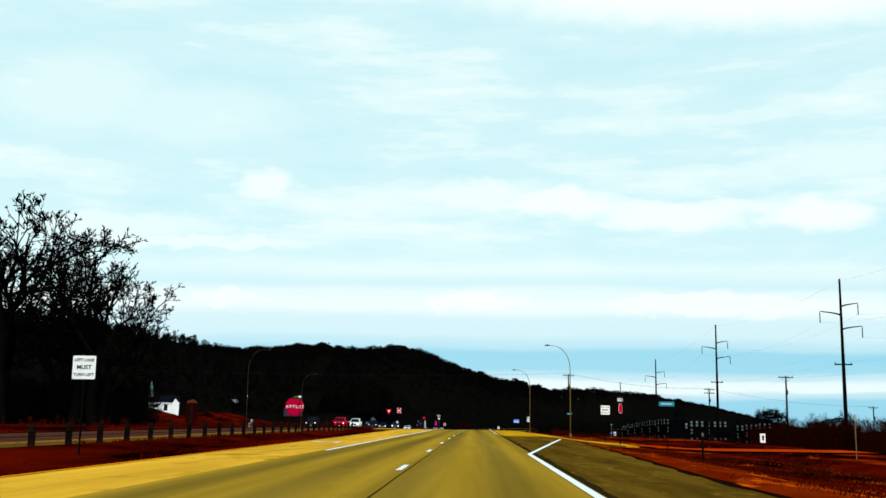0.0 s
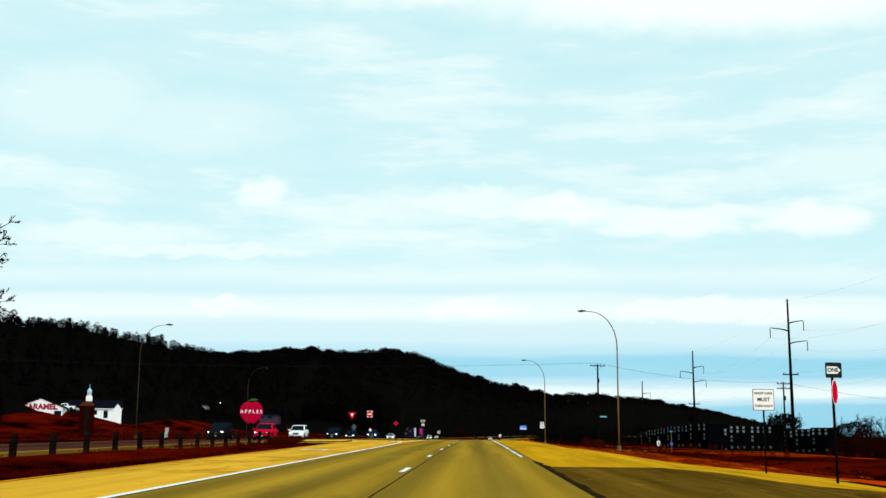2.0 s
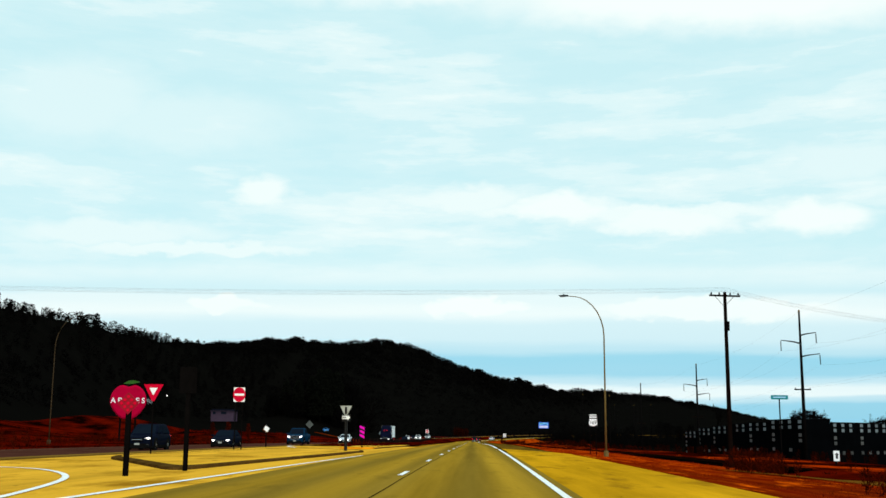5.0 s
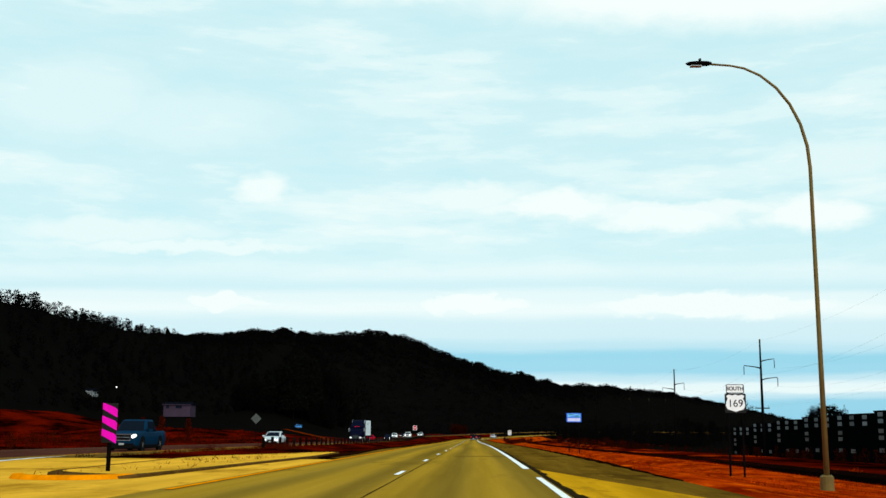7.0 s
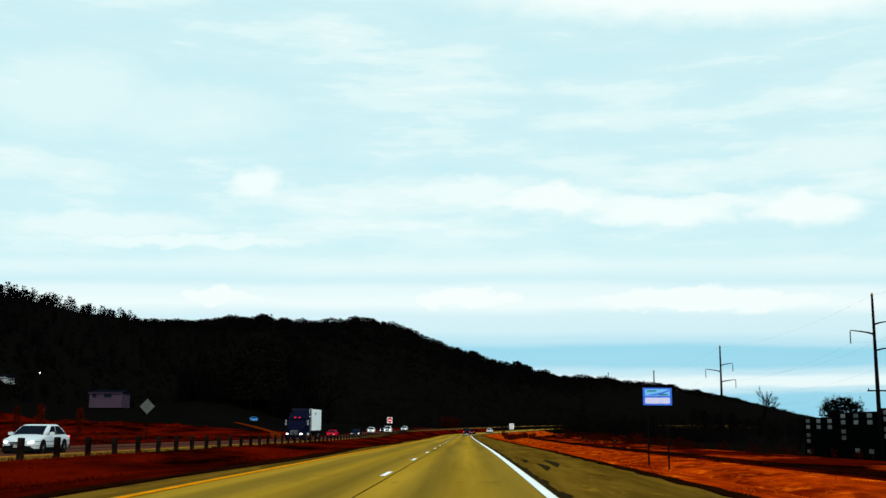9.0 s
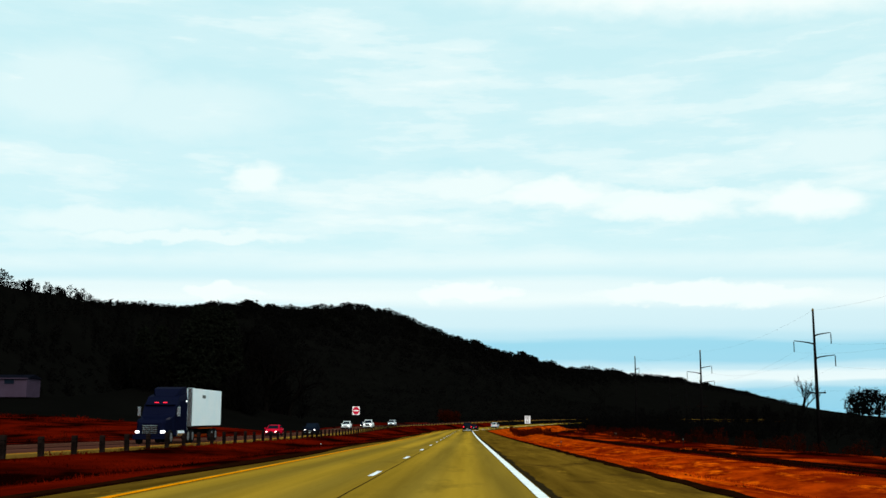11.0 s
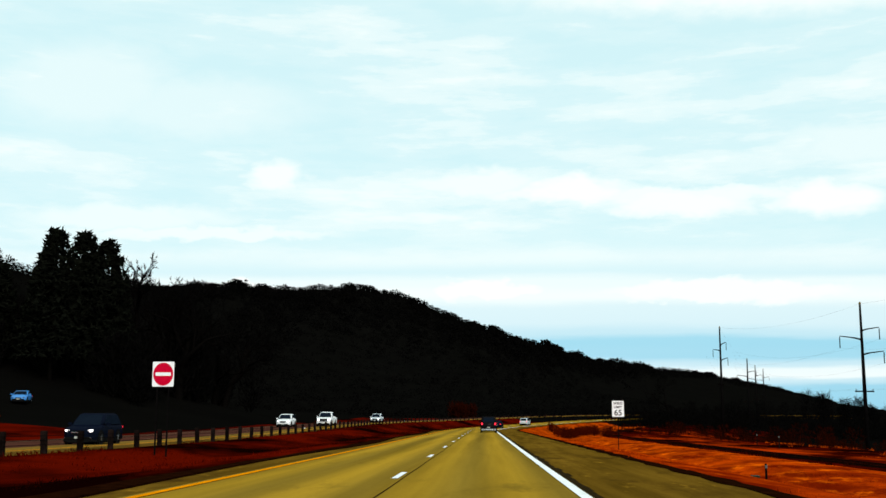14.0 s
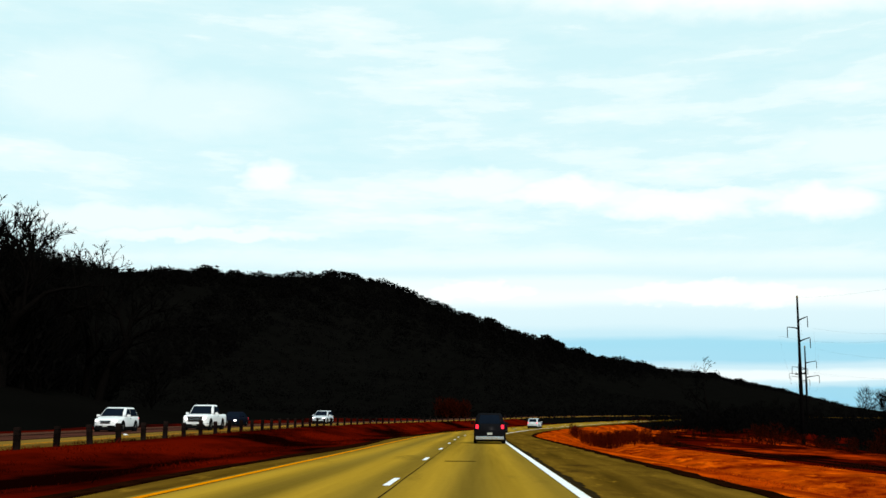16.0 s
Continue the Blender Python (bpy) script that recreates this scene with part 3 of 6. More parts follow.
def rounded(points, n=5):
    """The outline with its corners cut round."""
    out = []
    for k, p in enumerate(points):
        a, b, c = Vector(points[k - 1]), Vector(p), Vector(points[(k + 1) % len(points)])
        r = min(2.2, (a - b).length * 0.4, (c - b).length * 0.4)
        p0, p1 = b + (a - b).normalized() * r, b + (c - b).normalized() * r
        for i in range(n + 1):
            t = i / n
            out.append(tuple((1 - t) ** 2 * p0 + 2 * t * (1 - t) * b + t * t * p1))
    return out


island(rounded([(-11.2, 150), (-11.8, 162), (-13.2, 174), (-17.5, 172), (-17.6, 150), (-14.5, 148)]), 0.10, "raised golden concrete island beside the turn lane")
island(rounded([(-8.6, 181), (-7.3, 204), (-6.9, 219), (-10.4, 225), (-13.5, 233), (-15.2, 214), (-15.8, 196)]), 0.12, "raised golden concrete island carrying road signs")
island(rounded([(-8.0, 236), (-7.2, 262), (-7.6, 274), (-10.5, 275), (-12.2, 258), (-11.0, 238.5)]), 0.09, "raised weedy concrete island with a striped marker")

NOSE = Shape()
for k in range(9):
    a0, a1 = math.pi * (1.08 + 0.84 * k / 9), math.pi * (1.08 + 0.84 * (k + 1) / 9)
    rim = [(-9.55 + r * 1.55 * math.cos(a), 238.0 + r * 2.1 * math.sin(a), z) for a in (a0, a1) for r, z in ((1.04, 0.0), (1.0, 0.095), (0.86, 0.105))]
    NOSE.add(rim, [(0, 1, 4, 3), (1, 2, 5, 4)])
surface("painted_nose", NOSE, YELLOW, "faded yellow paint on the kerb nose of an island", "kerb")

LANE_GOLD = material("golden_lane", (0.60, 0.29, 0.008), 0.9, vary=0.3, scale=0.8, fine=8.0, bump=0.2, stretch=(1, 0.08, 1))
stains(LANE_GOLD, (0.22, 0.10, 0.006), 0.6, 0.55, 0.7, (1, 0.3, 1))
stains(LANE_GOLD, (0.05, 0.022, 0.003), 1.6, 0.66, 0.72, (1, 0.5, 1))
# the side road on the right and the concrete lane after it
surface("side_lane", strip(93, 246, 2.15, lambda s: table(s, [93, 98, 104, 118, 140, 205, 224, 246], [12.5, 16, 16, 9.5, 7.2, 7.2, 5.3, 2.2]), -0.003, 3.0, 0.25, 4), LANE_GOLD, "golden-brown lane beside the carriageway", "road")
SIDE_DIRT = material("orange_side_road", (0.50, 0.038, 0.002), 0.95, vary=0.3, scale=0.3, fine=4.0)
side = Shape()
for x0, x1 in zip([14, 20, 26, 34, 42, 50, 58, 90], [20, 26, 34, 42, 50, 58, 90, 160]):
    side.add([(x, y, section(y, x) + 0.06) for x, y in ((x0, 94), (x1, 94), (x1, 104), (x0, 104))], [(0, 1, 2, 3)])
surface("side_road", side, SIDE_DIRT, "pale side road leading off between dry grass")
SIDE_PALE = material("dull_access_road", (0.13, 0.05, 0.006), 0.95, vary=0.3, scale=0.3, fine=4.0)
path = Shape()
for k in range(12):
    a, b = k / 12, (k + 1) / 12
    rowa, rowb = [[(14 + 46 * t - w * 0.8, 211 - 58 * t - w * 0.6) for w in (-1.3, 1.3)] for t in (a, b)]
    path.add([(x, y, section(y, x) + 0.07) for x, y in (rowa[0], rowa[1], rowb[1], rowb[0])], [(0, 1, 2, 3)])
surface("service_road", path, SIDE_PALE, "narrow pale access road through dry grass")
BALLAST = material("rail_ballast", (0.002, 0.001, 0.0007), 1.0, vary=0.5, scale=1.5, fine=8.0, bump=0.3)
TIE_WOOD = material("dark_sleeper_wood", (0.003, 0.0018, 0.0014), 1.0, vary=0.4, per="object")
RAIL = material("rusty_rail", (0.016, 0.005, 0.003), 0.9, 0.0, vary=0.3, bump=0.05)
bed = Shape()
rows_ = []
for s in np.arange(225, 700, 6.0):
    rows_.append([(*at(s, u), section(s, 24.5) + z) for u, z in ((20.2, -0.3), (21.0, -0.02), (23.6, -0.02), (24.4, -0.3))])
for a, b in zip(rows_, rows_[1:]):
    bed.add(a + b, [(i, i + 1, i + 5, i + 4) for i in range(3)])
track_bed = surface("rail_track", bed, BALLAST, "dark ballast bed of a railway beside the verge", "railway")
for u in (21.55, 23.05):
    part("rail", strip(225, 700, u - 0.035, u + 0.035, 0, 6.0, 0.15), RAIL, track_bed)
for ob in track_bed.children:
    for v in ob.data.vertices:
        s_, u_ = along(v.co.x, v.co.y)
        v.co.z = section(s_, 24.5) + (0.10 if v.co.z > section(s_, u_) - 0.05 else -0.02)
tie = Shape().box(-1.25, -0.12, -0.08, 1.25, 0.12, 0.01).mesh("sleeper", TIE_WOOD)
for s in np.arange(380, 560, 0.75):
    x, y = at(s, 22.3)
    part("sleeper", tie, TIE_WOOD, track_bed, m=pose(x, y, section(s, 24.5)))


# markings
WORN_PAINT = material("worn_road_paint", (0.16, 0.11, 0.06), 0.9, vary=0.4, scale=1.0, fine=12.0)


def bent_line(points, width, lift=0.016):
    """A painted line of even width through plan points, rounded at the bends."""
    p = [Vector(q) for q in points]
    p = [p[0] * 2 - p[1]] + p + [p[-1] * 2 - p[-2]]
    sh, prev = Shape(), None
    for k in range(1, len(p) - 2):
        for i in range(7 if k == len(p) - 3 else 6):
            t = i / 6
            a, b, c, d = p[k - 1 : k + 3]
            q = 0.5 * (2 * b + (c - a) * t + (2 * a - 5 * b + 4 * c - d) * t * t + (3 * b - a - 3 * c + d) * t ** 3)
            v = 0.5 * ((c - a) + 2 * (2 * a - 5 * b + 4 * c - d) * t + 3 * (3 * b - a - 3 * c + d) * t * t)
            n = Vector((-v.y, v.x)).normalized() * (width / 2)
            row = [(q.x + n.x * e, q.y + n.y * e, section(q.y + n.y * e, q.x + n.x * e) + lift) for e in (1, -1)]
            if prev:
                sh.add(prev + row, [(0, 1, 3, 2)])
            prev = row
    return sh


def mark(name, shape, mat, parent, label=""):
    return part(name, shape, mat, parent, label)


mark("edge_line", strip(S0, 41, 1.78, 1.95, 0.012), PAINT, road, "white edge line")
mark("edge_line", strip(41, 78, lambda s: 1.78 + (s - 41) * 0.108, lambda s: 1.95 + (s - 41) * 0.108, 0.014, 3), PAINT, road, "white taper line")
worn, s = random.Random(12), 104.0
while s < 150:
    run, w = worn.uniform(0.8, 2.6), worn.uniform(0.0, 0.05)
    mark("edge_line", strip(s, s + run, 1.78 + w, 1.93 - 0.5 * w, 0.012, 1.0), PAINT, road, "worn white edge line")
    s += run + worn.uniform(0.1, 0.45)
mark("edge_line", strip(s, 239, 1.78, 1.93, 0.012), PAINT, road, "white edge line")
mark("edge_line", strip(246, S1, 1.76, 1.96, 0.012), PAINT, road, "white edge line")
mark("edge_line", bent_line(((-5.7, 42), (-5.8, 90), (-5.9, 128), (-6.2, 142), (-6.6, 153), (-7.1, 161.5), (-7.9, 168), (-9.8, 176), (-12.6, 181.5), (-15.5, 184)), 0.17), PAINT, road, "white turn-lane line")
mark("edge_line", strip(168, 206, lambda s: table(s, [168, 206], [-6.9, -5.9]), lambda s: table(s, [168, 206], [-6.7, -5.75]), 0.014, 3), PAINT, road, "white line past the island")
mark("edge_line", strip(232, S1, -5.78, -5.6, 0.014, 4), YELLOW, road, "yellow median edge line")
mark("edge_line", strip(-45, 128, lambda s: turn_edge(s) + 0.10, lambda s: turn_edge(s) + 0.25, 0.014, 4), YELLOW, road, "faded yellow edge line")
mark("edge_line", strip(S0, 150, -19.4, -19.25, 0.04, 5), YELLOW, road)
mark("edge_line", strip(262, S1, -19.4, -19.25, 0.04, 5), YELLOW, road)
mark("edge_line", strip(S0, S1, -27.4, -27.25, 0.04, 5), WORN_PAINT, road)
mark("edge_line", bent_line(((-12.6, 232), (-13.9, 236.5), (-15.9, 243.5), (-18.0, 253), (-18.9, 262), (-19.1, 274)), 0.24), PAINT, road, "curved white line")

for k in range(-3, 62):
    s = 28.5 + 15.24 * k
    if s > S1 - 5:
        break
    mark("lane_dash", strip(s - 1.55, s + 1.5, -1.965, -1.82, 0.012, 1.6), PAINT, road)
    mark("lane_dash", strip(s + 4 - 1.5, s + 4 + 1.5, -23.45, -23.33, 0.035, 3), WORN_PAINT, road)
for s0, s1, u in ((S0, 130, -1.72), (130, 330, -1.70), (330, 620, -1.73)):
    mark("tar_seam", strip(s0, s1, lambda s: u + 0.006 * math.sin(s * 0.7), lambda s: u + 0.03 + 0.006 * math.sin(s * 0.7 + 0.3), 0.008, 1.5), TAR, road)
# short dark bands across the lanes
for s, a, b in ((118, -3.2, -2.1), (266, -0.9, 1.9), (529, -1.15, -0.1), (352, 0.2, 1.2)):
    mark("tar_patch", strip(s, s + 0.5, lambda s: a, lambda s: b, 0.009, 0.5), PATCH, road, "dark transverse band")
arrow = Shape()
for s in (55.5, 113.8):
    x = turn_edge(s) / 2 - 2.95
    for outline in ([(0.35, 0), (0.52, 0), (0.52, 2.1), (0.35, 2.3)], [(-0.55, 2.0), (0.52, 2.0), (0.52, 2.5), (-0.55, 2.5)], [(-1.15, 2.25), (-0.55, 1.55), (-0.55, 2.95)]):
        arrow.add([(x + a, s + b, 0.016) for a, b in outline], [tuple(range(len(outline)))])
mark("arrow_marking", arrow, PAINT, road, "white turn arrows")
# crumbling black edge between lane and shoulder
edge = Shape()
for s in np.arange(-40, 620, 0.8):
    if 98 < s < 222:
        continue
    w = 0.16 + 0.24 * abs(noise.noise(Vector((s * 0.35, 2, 0))))
    edge.add([(1.99, s, 0.006), (1.99 + w, s, 0.006), (1.99 + w * 0.9, s + 0.8, 0.006), (1.99, s + 0.8, 0.006)], [(0, 1, 2, 3)])
mark("broken_edge", edge, TAR, road, "dark crumbling strip beside the edge line")

# dark smudges on the shoulder
for s, u, l, w in ((306, 2.75, 7, 0.25), (309, 3.3, 9, 0.3), (314, 2.5, 5, 0.2)):
    mark("oil_stain", strip(s, s + l, lambda q: u + 0.02 * (q - s), lambda q: u + w * abs(math.sin((q - s) / l * 3.1)) + 0.02 * (q - s) + 0.02, 0.009, 0.7), TAR, road, "dark smudge on the shoulder")

# dirt track up the bank
GOLD_TRACK = material("orange_dirt", (0.12, 0.014, 0.001), 1.0, vary=0.4, scale=0.4, fine=4.0)
track = Shape()
knots = [Vector(p) for p in ((-28.5, 440), (-30.5, 453), (-33.6, 468), (-37, 486), (-40.5, 504), (-45.5, 523), (-52, 540), (-60, 549), (-72, 552))]
prev = None
for k in range(1, len(knots) - 2):
    for i in range(6):
        t = i / 6
        a, b, c, d = knots[k - 1 : k + 3]
        p = 0.5 * (2 * b + (c - a) * t + (2 * a - 5 * b + 4 * c - d) * t * t + (3 * b - a - 3 * c + d) * t ** 3)
        q = 0.5 * ((c - a) + 2 * (2 * a - 5 * b + 4 * c - d) * t + 3 * (3 * b - a - 3 * c + d) * t * t)
        n = Vector((-q.y, q.x)).normalized()
        w = 1.15 + 0.25 * math.sin(k * 2.1 + i)
        row = [(p.x + n.x * e, p.y + n.y * e, ground(p.x + n.x * e, p.y + n.y * e) + 0.16) for e in (-w, 0, w)]
        if prev:
            track.add(prev + row, [(0, 1, 4, 3), (1, 2, 5, 4)])
        prev = row
surface("dirt_track", track, GOLD_TRACK, "orange dirt track climbing a grassy bank", "track")

# lip of earth and roots where the shoulder breaks into the verge, its shadow painted in
LIP = material("dark_earth_lip", (0.014, 0.0035, 0.001), 1.0, vary=0.5, scale=2.0, fine=8.0, bump=0.6)
for s0, s1 in ((-45, 72), (238, S1)):
    surface("shoulder_lip", strip(s0, s1, lambda s: (5.22 if s > 100 else table(s, [-45, 25, 45, 74], [4.65, 4.85, 5.55, 6.5])) + 0.08 * math.sin(s * 1.3), lambda s: (5.26 + 0.36 * smooth01((s - 238) / 22) if s > 100 else table(s, [-45, 25, 45, 74], [4.88, 5.05, 5.72, 6.66])) + (0.4 if s > 100 else 0.16) * abs(noise.noise(Vector((s * 0.4, 5, 0)))), 0.012, 1.5, 0.15), LIP, "crumbling lip between shoulder and dry grass, its shadow put into the dark colour", "road edge")
surface("shoulder_lip", strip(262, S1, lambda s: -7.5 - 0.5 * noise.noise(Vector((s * 0.12, 9, 0))), lambda s: -6.85 - 0.3 * math.sin(s / 9), 0.015, 1.5, 0.15), LIP, "dark matted grass lip along the median shoulder", "road edge")


# ---- woods ----
def bare_tree(height, seed, spread=0.55, levels=5, droop=0.0):
    """Trunk with limbs, and the finer twigs, as two shapes."""
    rng = random.Random(seed)
    wood, fine = Shape(), Shape()

    def grow(p, d, length, r, level):
        pts, rad = [p], [r]
        n = 5 if level < 3 else 2
        for k in range(n):
            d = (d + Vector((rng.gauss(0, 0.16), rng.gauss(0, 0.16), rng.gauss(0.05, 0.09)))).normalized()
            p = p + d * (length / n)
            pts.append(p)
            rad.append(r * (1 - 0.45 * (k + 1) / n))
        if level < 4:
            wood.tube(pts, rad, 6 if level < 2 else (4 if level < 3 else 3), closed=False)
        else:
            w = max(r * 1.2, 0.045)
            side_ = d.cross(Vector((rng.gauss(0, 1), rng.gauss(0, 1), rng.gauss(0, 1)))).normalized() * w
            a, b = pts[0], pts[-1]
            fine.add([a - side_, a + side_, b], [(0, 1, 2)])
        if level >= levels:
            return
        kids = rng.choice((3, 4)) if level < 3 else rng.choice((4, 5))
        for k in range(kids):
            t = rng.uniform(0.45, 1.0) if level else rng.uniform(0.35, 1.0)
            i = min(int(t * n), n - 1)
            q = pts[i].lerp(pts[i + 1], t * n - i)
            a = rng.uniform(0, 2 * math.pi)
            axis = d.orthogonal().normalized()
            axis.rotate(Matrix.Rotation(a, 3, d))
            nd = (d * (1 - spread * 0.4) + axis * spread * rng.uniform(0.8, 1.4) + Vector((0, 0, 0.12 - droop))).normalized()
            grow(q, nd, length * rng.uniform(0.6, 0.8) * (0.62 if level >= 3 else 1.0), rad[i] * rng.uniform(0.58, 0.8), level + 1)

    grow(Vector((0, 0, 0)), Vector((0, 0, 1)), height * 0.34, height * 0.024, 0)
    top = max(v[2] for v in fine.v)
    for sh in (wood, fine):
        sh.v = [(v[0] * height / top, v[1] * height / top, v[2] * height / top) for v in sh.v]
    return wood, fine


TREE_MESHES = {}


def plant_tree(x, y, height, seed, spread=0.55, levels=5, label="tall bare deciduous tree with dark twigs", name="tree", z=None, sink=0.3):
    key = (seed, spread, levels)
    if key not in TREE_MESHES:
        wood, fine = bare_tree(20.0, seed, spread, levels)
        TREE_MESHES[key] = wood.mesh("trunk", BARK, True), fine.mesh("crown", TWIG)
    tree = thing(name, pose(x, y, (ground(x, y) if z is None else z) - sink, 0, 0, (seed * 77 + x * 13) % 360) @ Matrix.Scale(height / 20.0, 4), label, "tree", "bare trees")
    part("trunk", TREE_MESHES[key][0], BARK, tree)
    part("crown", TREE_MESHES[key][1], TWIG, tree)
    return tree


def pine(x, y, height, seed):
    rng = random.Random(seed)
    tree = thing("pine_tree", pose(x, y, ground(x, y) - 0.3), "dark evergreen pine with ragged crown on the bank", "tree", "pines")
    part("trunk", Shape().tube([(0, 0, 0), (0.1, 0, height * 0.5), (0, 0.1, height * 0.97)], [height * 0.014, height * 0.01, 0.04]), BARK, tree)
    crown = Shape()
    for k in range(int(height * 60)):
        z = height * rng.uniform(0.18, 1.0)
        r = height * 0.24 * (1.03 - z / height) ** 0.55 * rng.uniform(0.3, 1.1) + 0.1
        a = rng.uniform(0, 2 * math.pi)
        c = Vector((r * math.cos(a), r * math.sin(a), z - 0.12 * r + rng.gauss(0, 0.2)))
        for _ in range(4):
            d = Vector((rng.gauss(0, 1), rng.gauss(0, 1), rng.gauss(0.2, 0.7))).normalized() * rng.uniform(0.45, 1.0)
            e = d.orthogonal().normalized() * rng.uniform(0.12, 0.3)
            crown.add([c - e, c + e, c + d], [(0, 1, 2)])
    part("crown", crown, NEEDLE, tree)
    return tree


def woods(name, spots, tris, size, mat, label, category="woods", seed=1, upright=0.9, wide=0.26):
    """A far wood in one mesh: each tree a ragged burst of thin blades on a stem."""
    rng = np.random.default_rng(seed)
    spots = np.asarray(spots)
    n = len(spots)
    h = spots[:, 3]
    tree_i = np.repeat(np.arange(n), tris)
    m = len(tree_i)
    hh = h[tree_i]
    zc = hh * rng.uniform(0.06, 0.95, m)
    prof = np.sqrt(np.clip(1 - ((zc / hh - 0.5) / 0.5) ** 2, 0.05, 1))
    r = hh * wide * prof * np.sqrt(rng.uniform(0, 1, m))
    a = rng.uniform(0, 2 * np.pi, m)
    base = spots[tree_i, :3] + np.stack([r * np.cos(a), r * np.sin(a), zc], 1)
    d = np.stack([np.cos(a) * 0.55 + rng.normal(0, 0.35, m), np.sin(a) * 0.55 + rng.normal(0, 0.35, m), np.abs(rng.normal(upright, 0.35, m))], 1)
    d /= np.linalg.norm(d, axis=1)[:, None]
    length = hh * rng.uniform(0.10, 0.30, m) * size[0]
    e = np.cross(d, rng.normal(size=(m, 3)))
    e /= np.linalg.norm(e, axis=1)[:, None]
    wid = (hh * rng.uniform(0.4, 1.0, m) * size[1])[:, None]
    tri = np.stack([base - e * wid - d * (length * 0.4)[:, None], base + e * wid - d * (length * 0.4)[:, None], base + d * length[:, None]], 1).reshape(-1, 3)
    stem = np.stack([spots[:, :3] + [0.02, 0, -1], spots[:, :3] + [-0.02, 0, -1], spots[:, :3]], 1)
    stem[:, 0, 0] += h * 0.015
    stem[:, 1, 0] -= h * 0.015
    stem[:, 2, 2] += h * 0.8
    verts = np.concatenate([tri, stem.reshape(-1, 3)])
    me = bpy.data.meshes.new(name)
    k = len(verts) // 3
    me.vertices.add(len(verts))
    me.vertices.foreach_set("co", verts.ravel())
    me.loops.add(3 * k)
    me.loops.foreach_set("vertex_index", np.arange(3 * k))
    me.polygons.add(k)
    me.polygons.foreach_set("loop_start", np.arange(0, 3 * k, 3))
    me.materials.append(mat)
    me.update()
    me.validate()
    return tagged(new(name, me), label, category, kind="stuff")


wood_rng = random.Random(11)


def scatter(n, x0, x1, y0, y1, h0, h1, test=None):
    out = []
    while len(out) < n:
        x, y = wood_rng.uniform(x0, x1), wood_rng.uniform(y0, y1)
        if test and not test(x, y):
            continue
        out.append((x, y, ground(x, y), wood_rng.uniform(h0, h1) * (0.75 + 0.5 * abs(noise.noise(Vector((x / 45, y / 45, 3)))))))
    return out


def crest_trees(n, x0, x1, h0, h1):
    out = []
    for _ in range(n):
        x = wood_rng.uniform(x0, x1)
        y = crest_y(x) - 100 * abs(wood_rng.gauss(0, 0.6)) + 8
        h = wood_rng.uniform(h0, h1) * (0.45 + 1.5 * abs(noise.noise(Vector((x / 16, y / 30, 3)))))
        out.append((x, y, ground(x, y) - 0.35 * h, h))
    return out


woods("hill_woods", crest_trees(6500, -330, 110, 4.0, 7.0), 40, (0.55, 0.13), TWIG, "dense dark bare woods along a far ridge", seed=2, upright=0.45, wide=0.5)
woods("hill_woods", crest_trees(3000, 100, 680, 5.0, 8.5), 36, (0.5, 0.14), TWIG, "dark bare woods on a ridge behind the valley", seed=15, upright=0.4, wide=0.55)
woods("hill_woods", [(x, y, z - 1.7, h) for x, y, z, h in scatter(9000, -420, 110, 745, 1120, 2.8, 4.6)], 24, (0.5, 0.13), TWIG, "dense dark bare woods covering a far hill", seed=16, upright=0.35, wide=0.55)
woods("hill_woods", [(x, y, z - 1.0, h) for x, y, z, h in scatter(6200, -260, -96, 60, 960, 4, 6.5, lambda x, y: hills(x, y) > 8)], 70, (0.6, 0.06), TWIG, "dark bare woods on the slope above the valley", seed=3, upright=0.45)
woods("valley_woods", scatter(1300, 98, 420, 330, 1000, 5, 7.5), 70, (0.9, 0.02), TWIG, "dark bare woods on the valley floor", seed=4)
woods("roadside_brush", scatter(170, 51, 90, 160, 212, 6.0, 8.2) + scatter(34, 61, 84, 238, 254, 5.0, 6.4), 420, (0.45, 0.008), BRUSH, "thicket of dark red-brown brush", seed=5)
woods("roadside_brush", scatter(800, 31, 54, 250, 780, 0.7, 1.5, lambda x, y: noise.noise(Vector((x / 9, y / 25, 2))) > -0.1), 80, (0.6, 0.035), BRUSH, "low dark red brush along a field", seed=6)
woods("roadside_brush", scatter(420, -62, -33, 120, 620, 0.6, 1.7, lambda x, y: not (430 < y < 620)), 70, (0.6, 0.03), RED_BRUSH, "low dark red brush on the slope", seed=7)
woods("roadside_brush", scatter(240, 13, 23, 618, 656, 1.0, 2.3), 120, (0.7, 0.02), RED_BRUSH, "dark red shrub patch on the orange verge", seed=8)
woods("roadside_brush", scatter(14, 16.5, 22, 184, 196, 0.8, 1.4) + scatter(26, 14.5, 17.5, 208, 216, 1.0, 1.7) + scatter(24, 24, 40, 196, 240, 0.6, 1.1) + scatter(10, 12.5, 14.5, 183, 188, 0.7, 1.2) + scatter(14, 16.5, 21, 177, 183, 0.6, 1.1) + scatter(30, 20, 40, 140, 176, 0.4, 0.8), 70, (0.9, 0.03), RED_BRUSH, "rounded dark red bushes by the access road", seed=10)
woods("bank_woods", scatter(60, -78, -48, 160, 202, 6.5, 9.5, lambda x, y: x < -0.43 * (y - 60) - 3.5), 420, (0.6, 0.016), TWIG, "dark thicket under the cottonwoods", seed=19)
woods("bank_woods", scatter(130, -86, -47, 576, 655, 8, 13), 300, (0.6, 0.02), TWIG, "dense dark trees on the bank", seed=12)
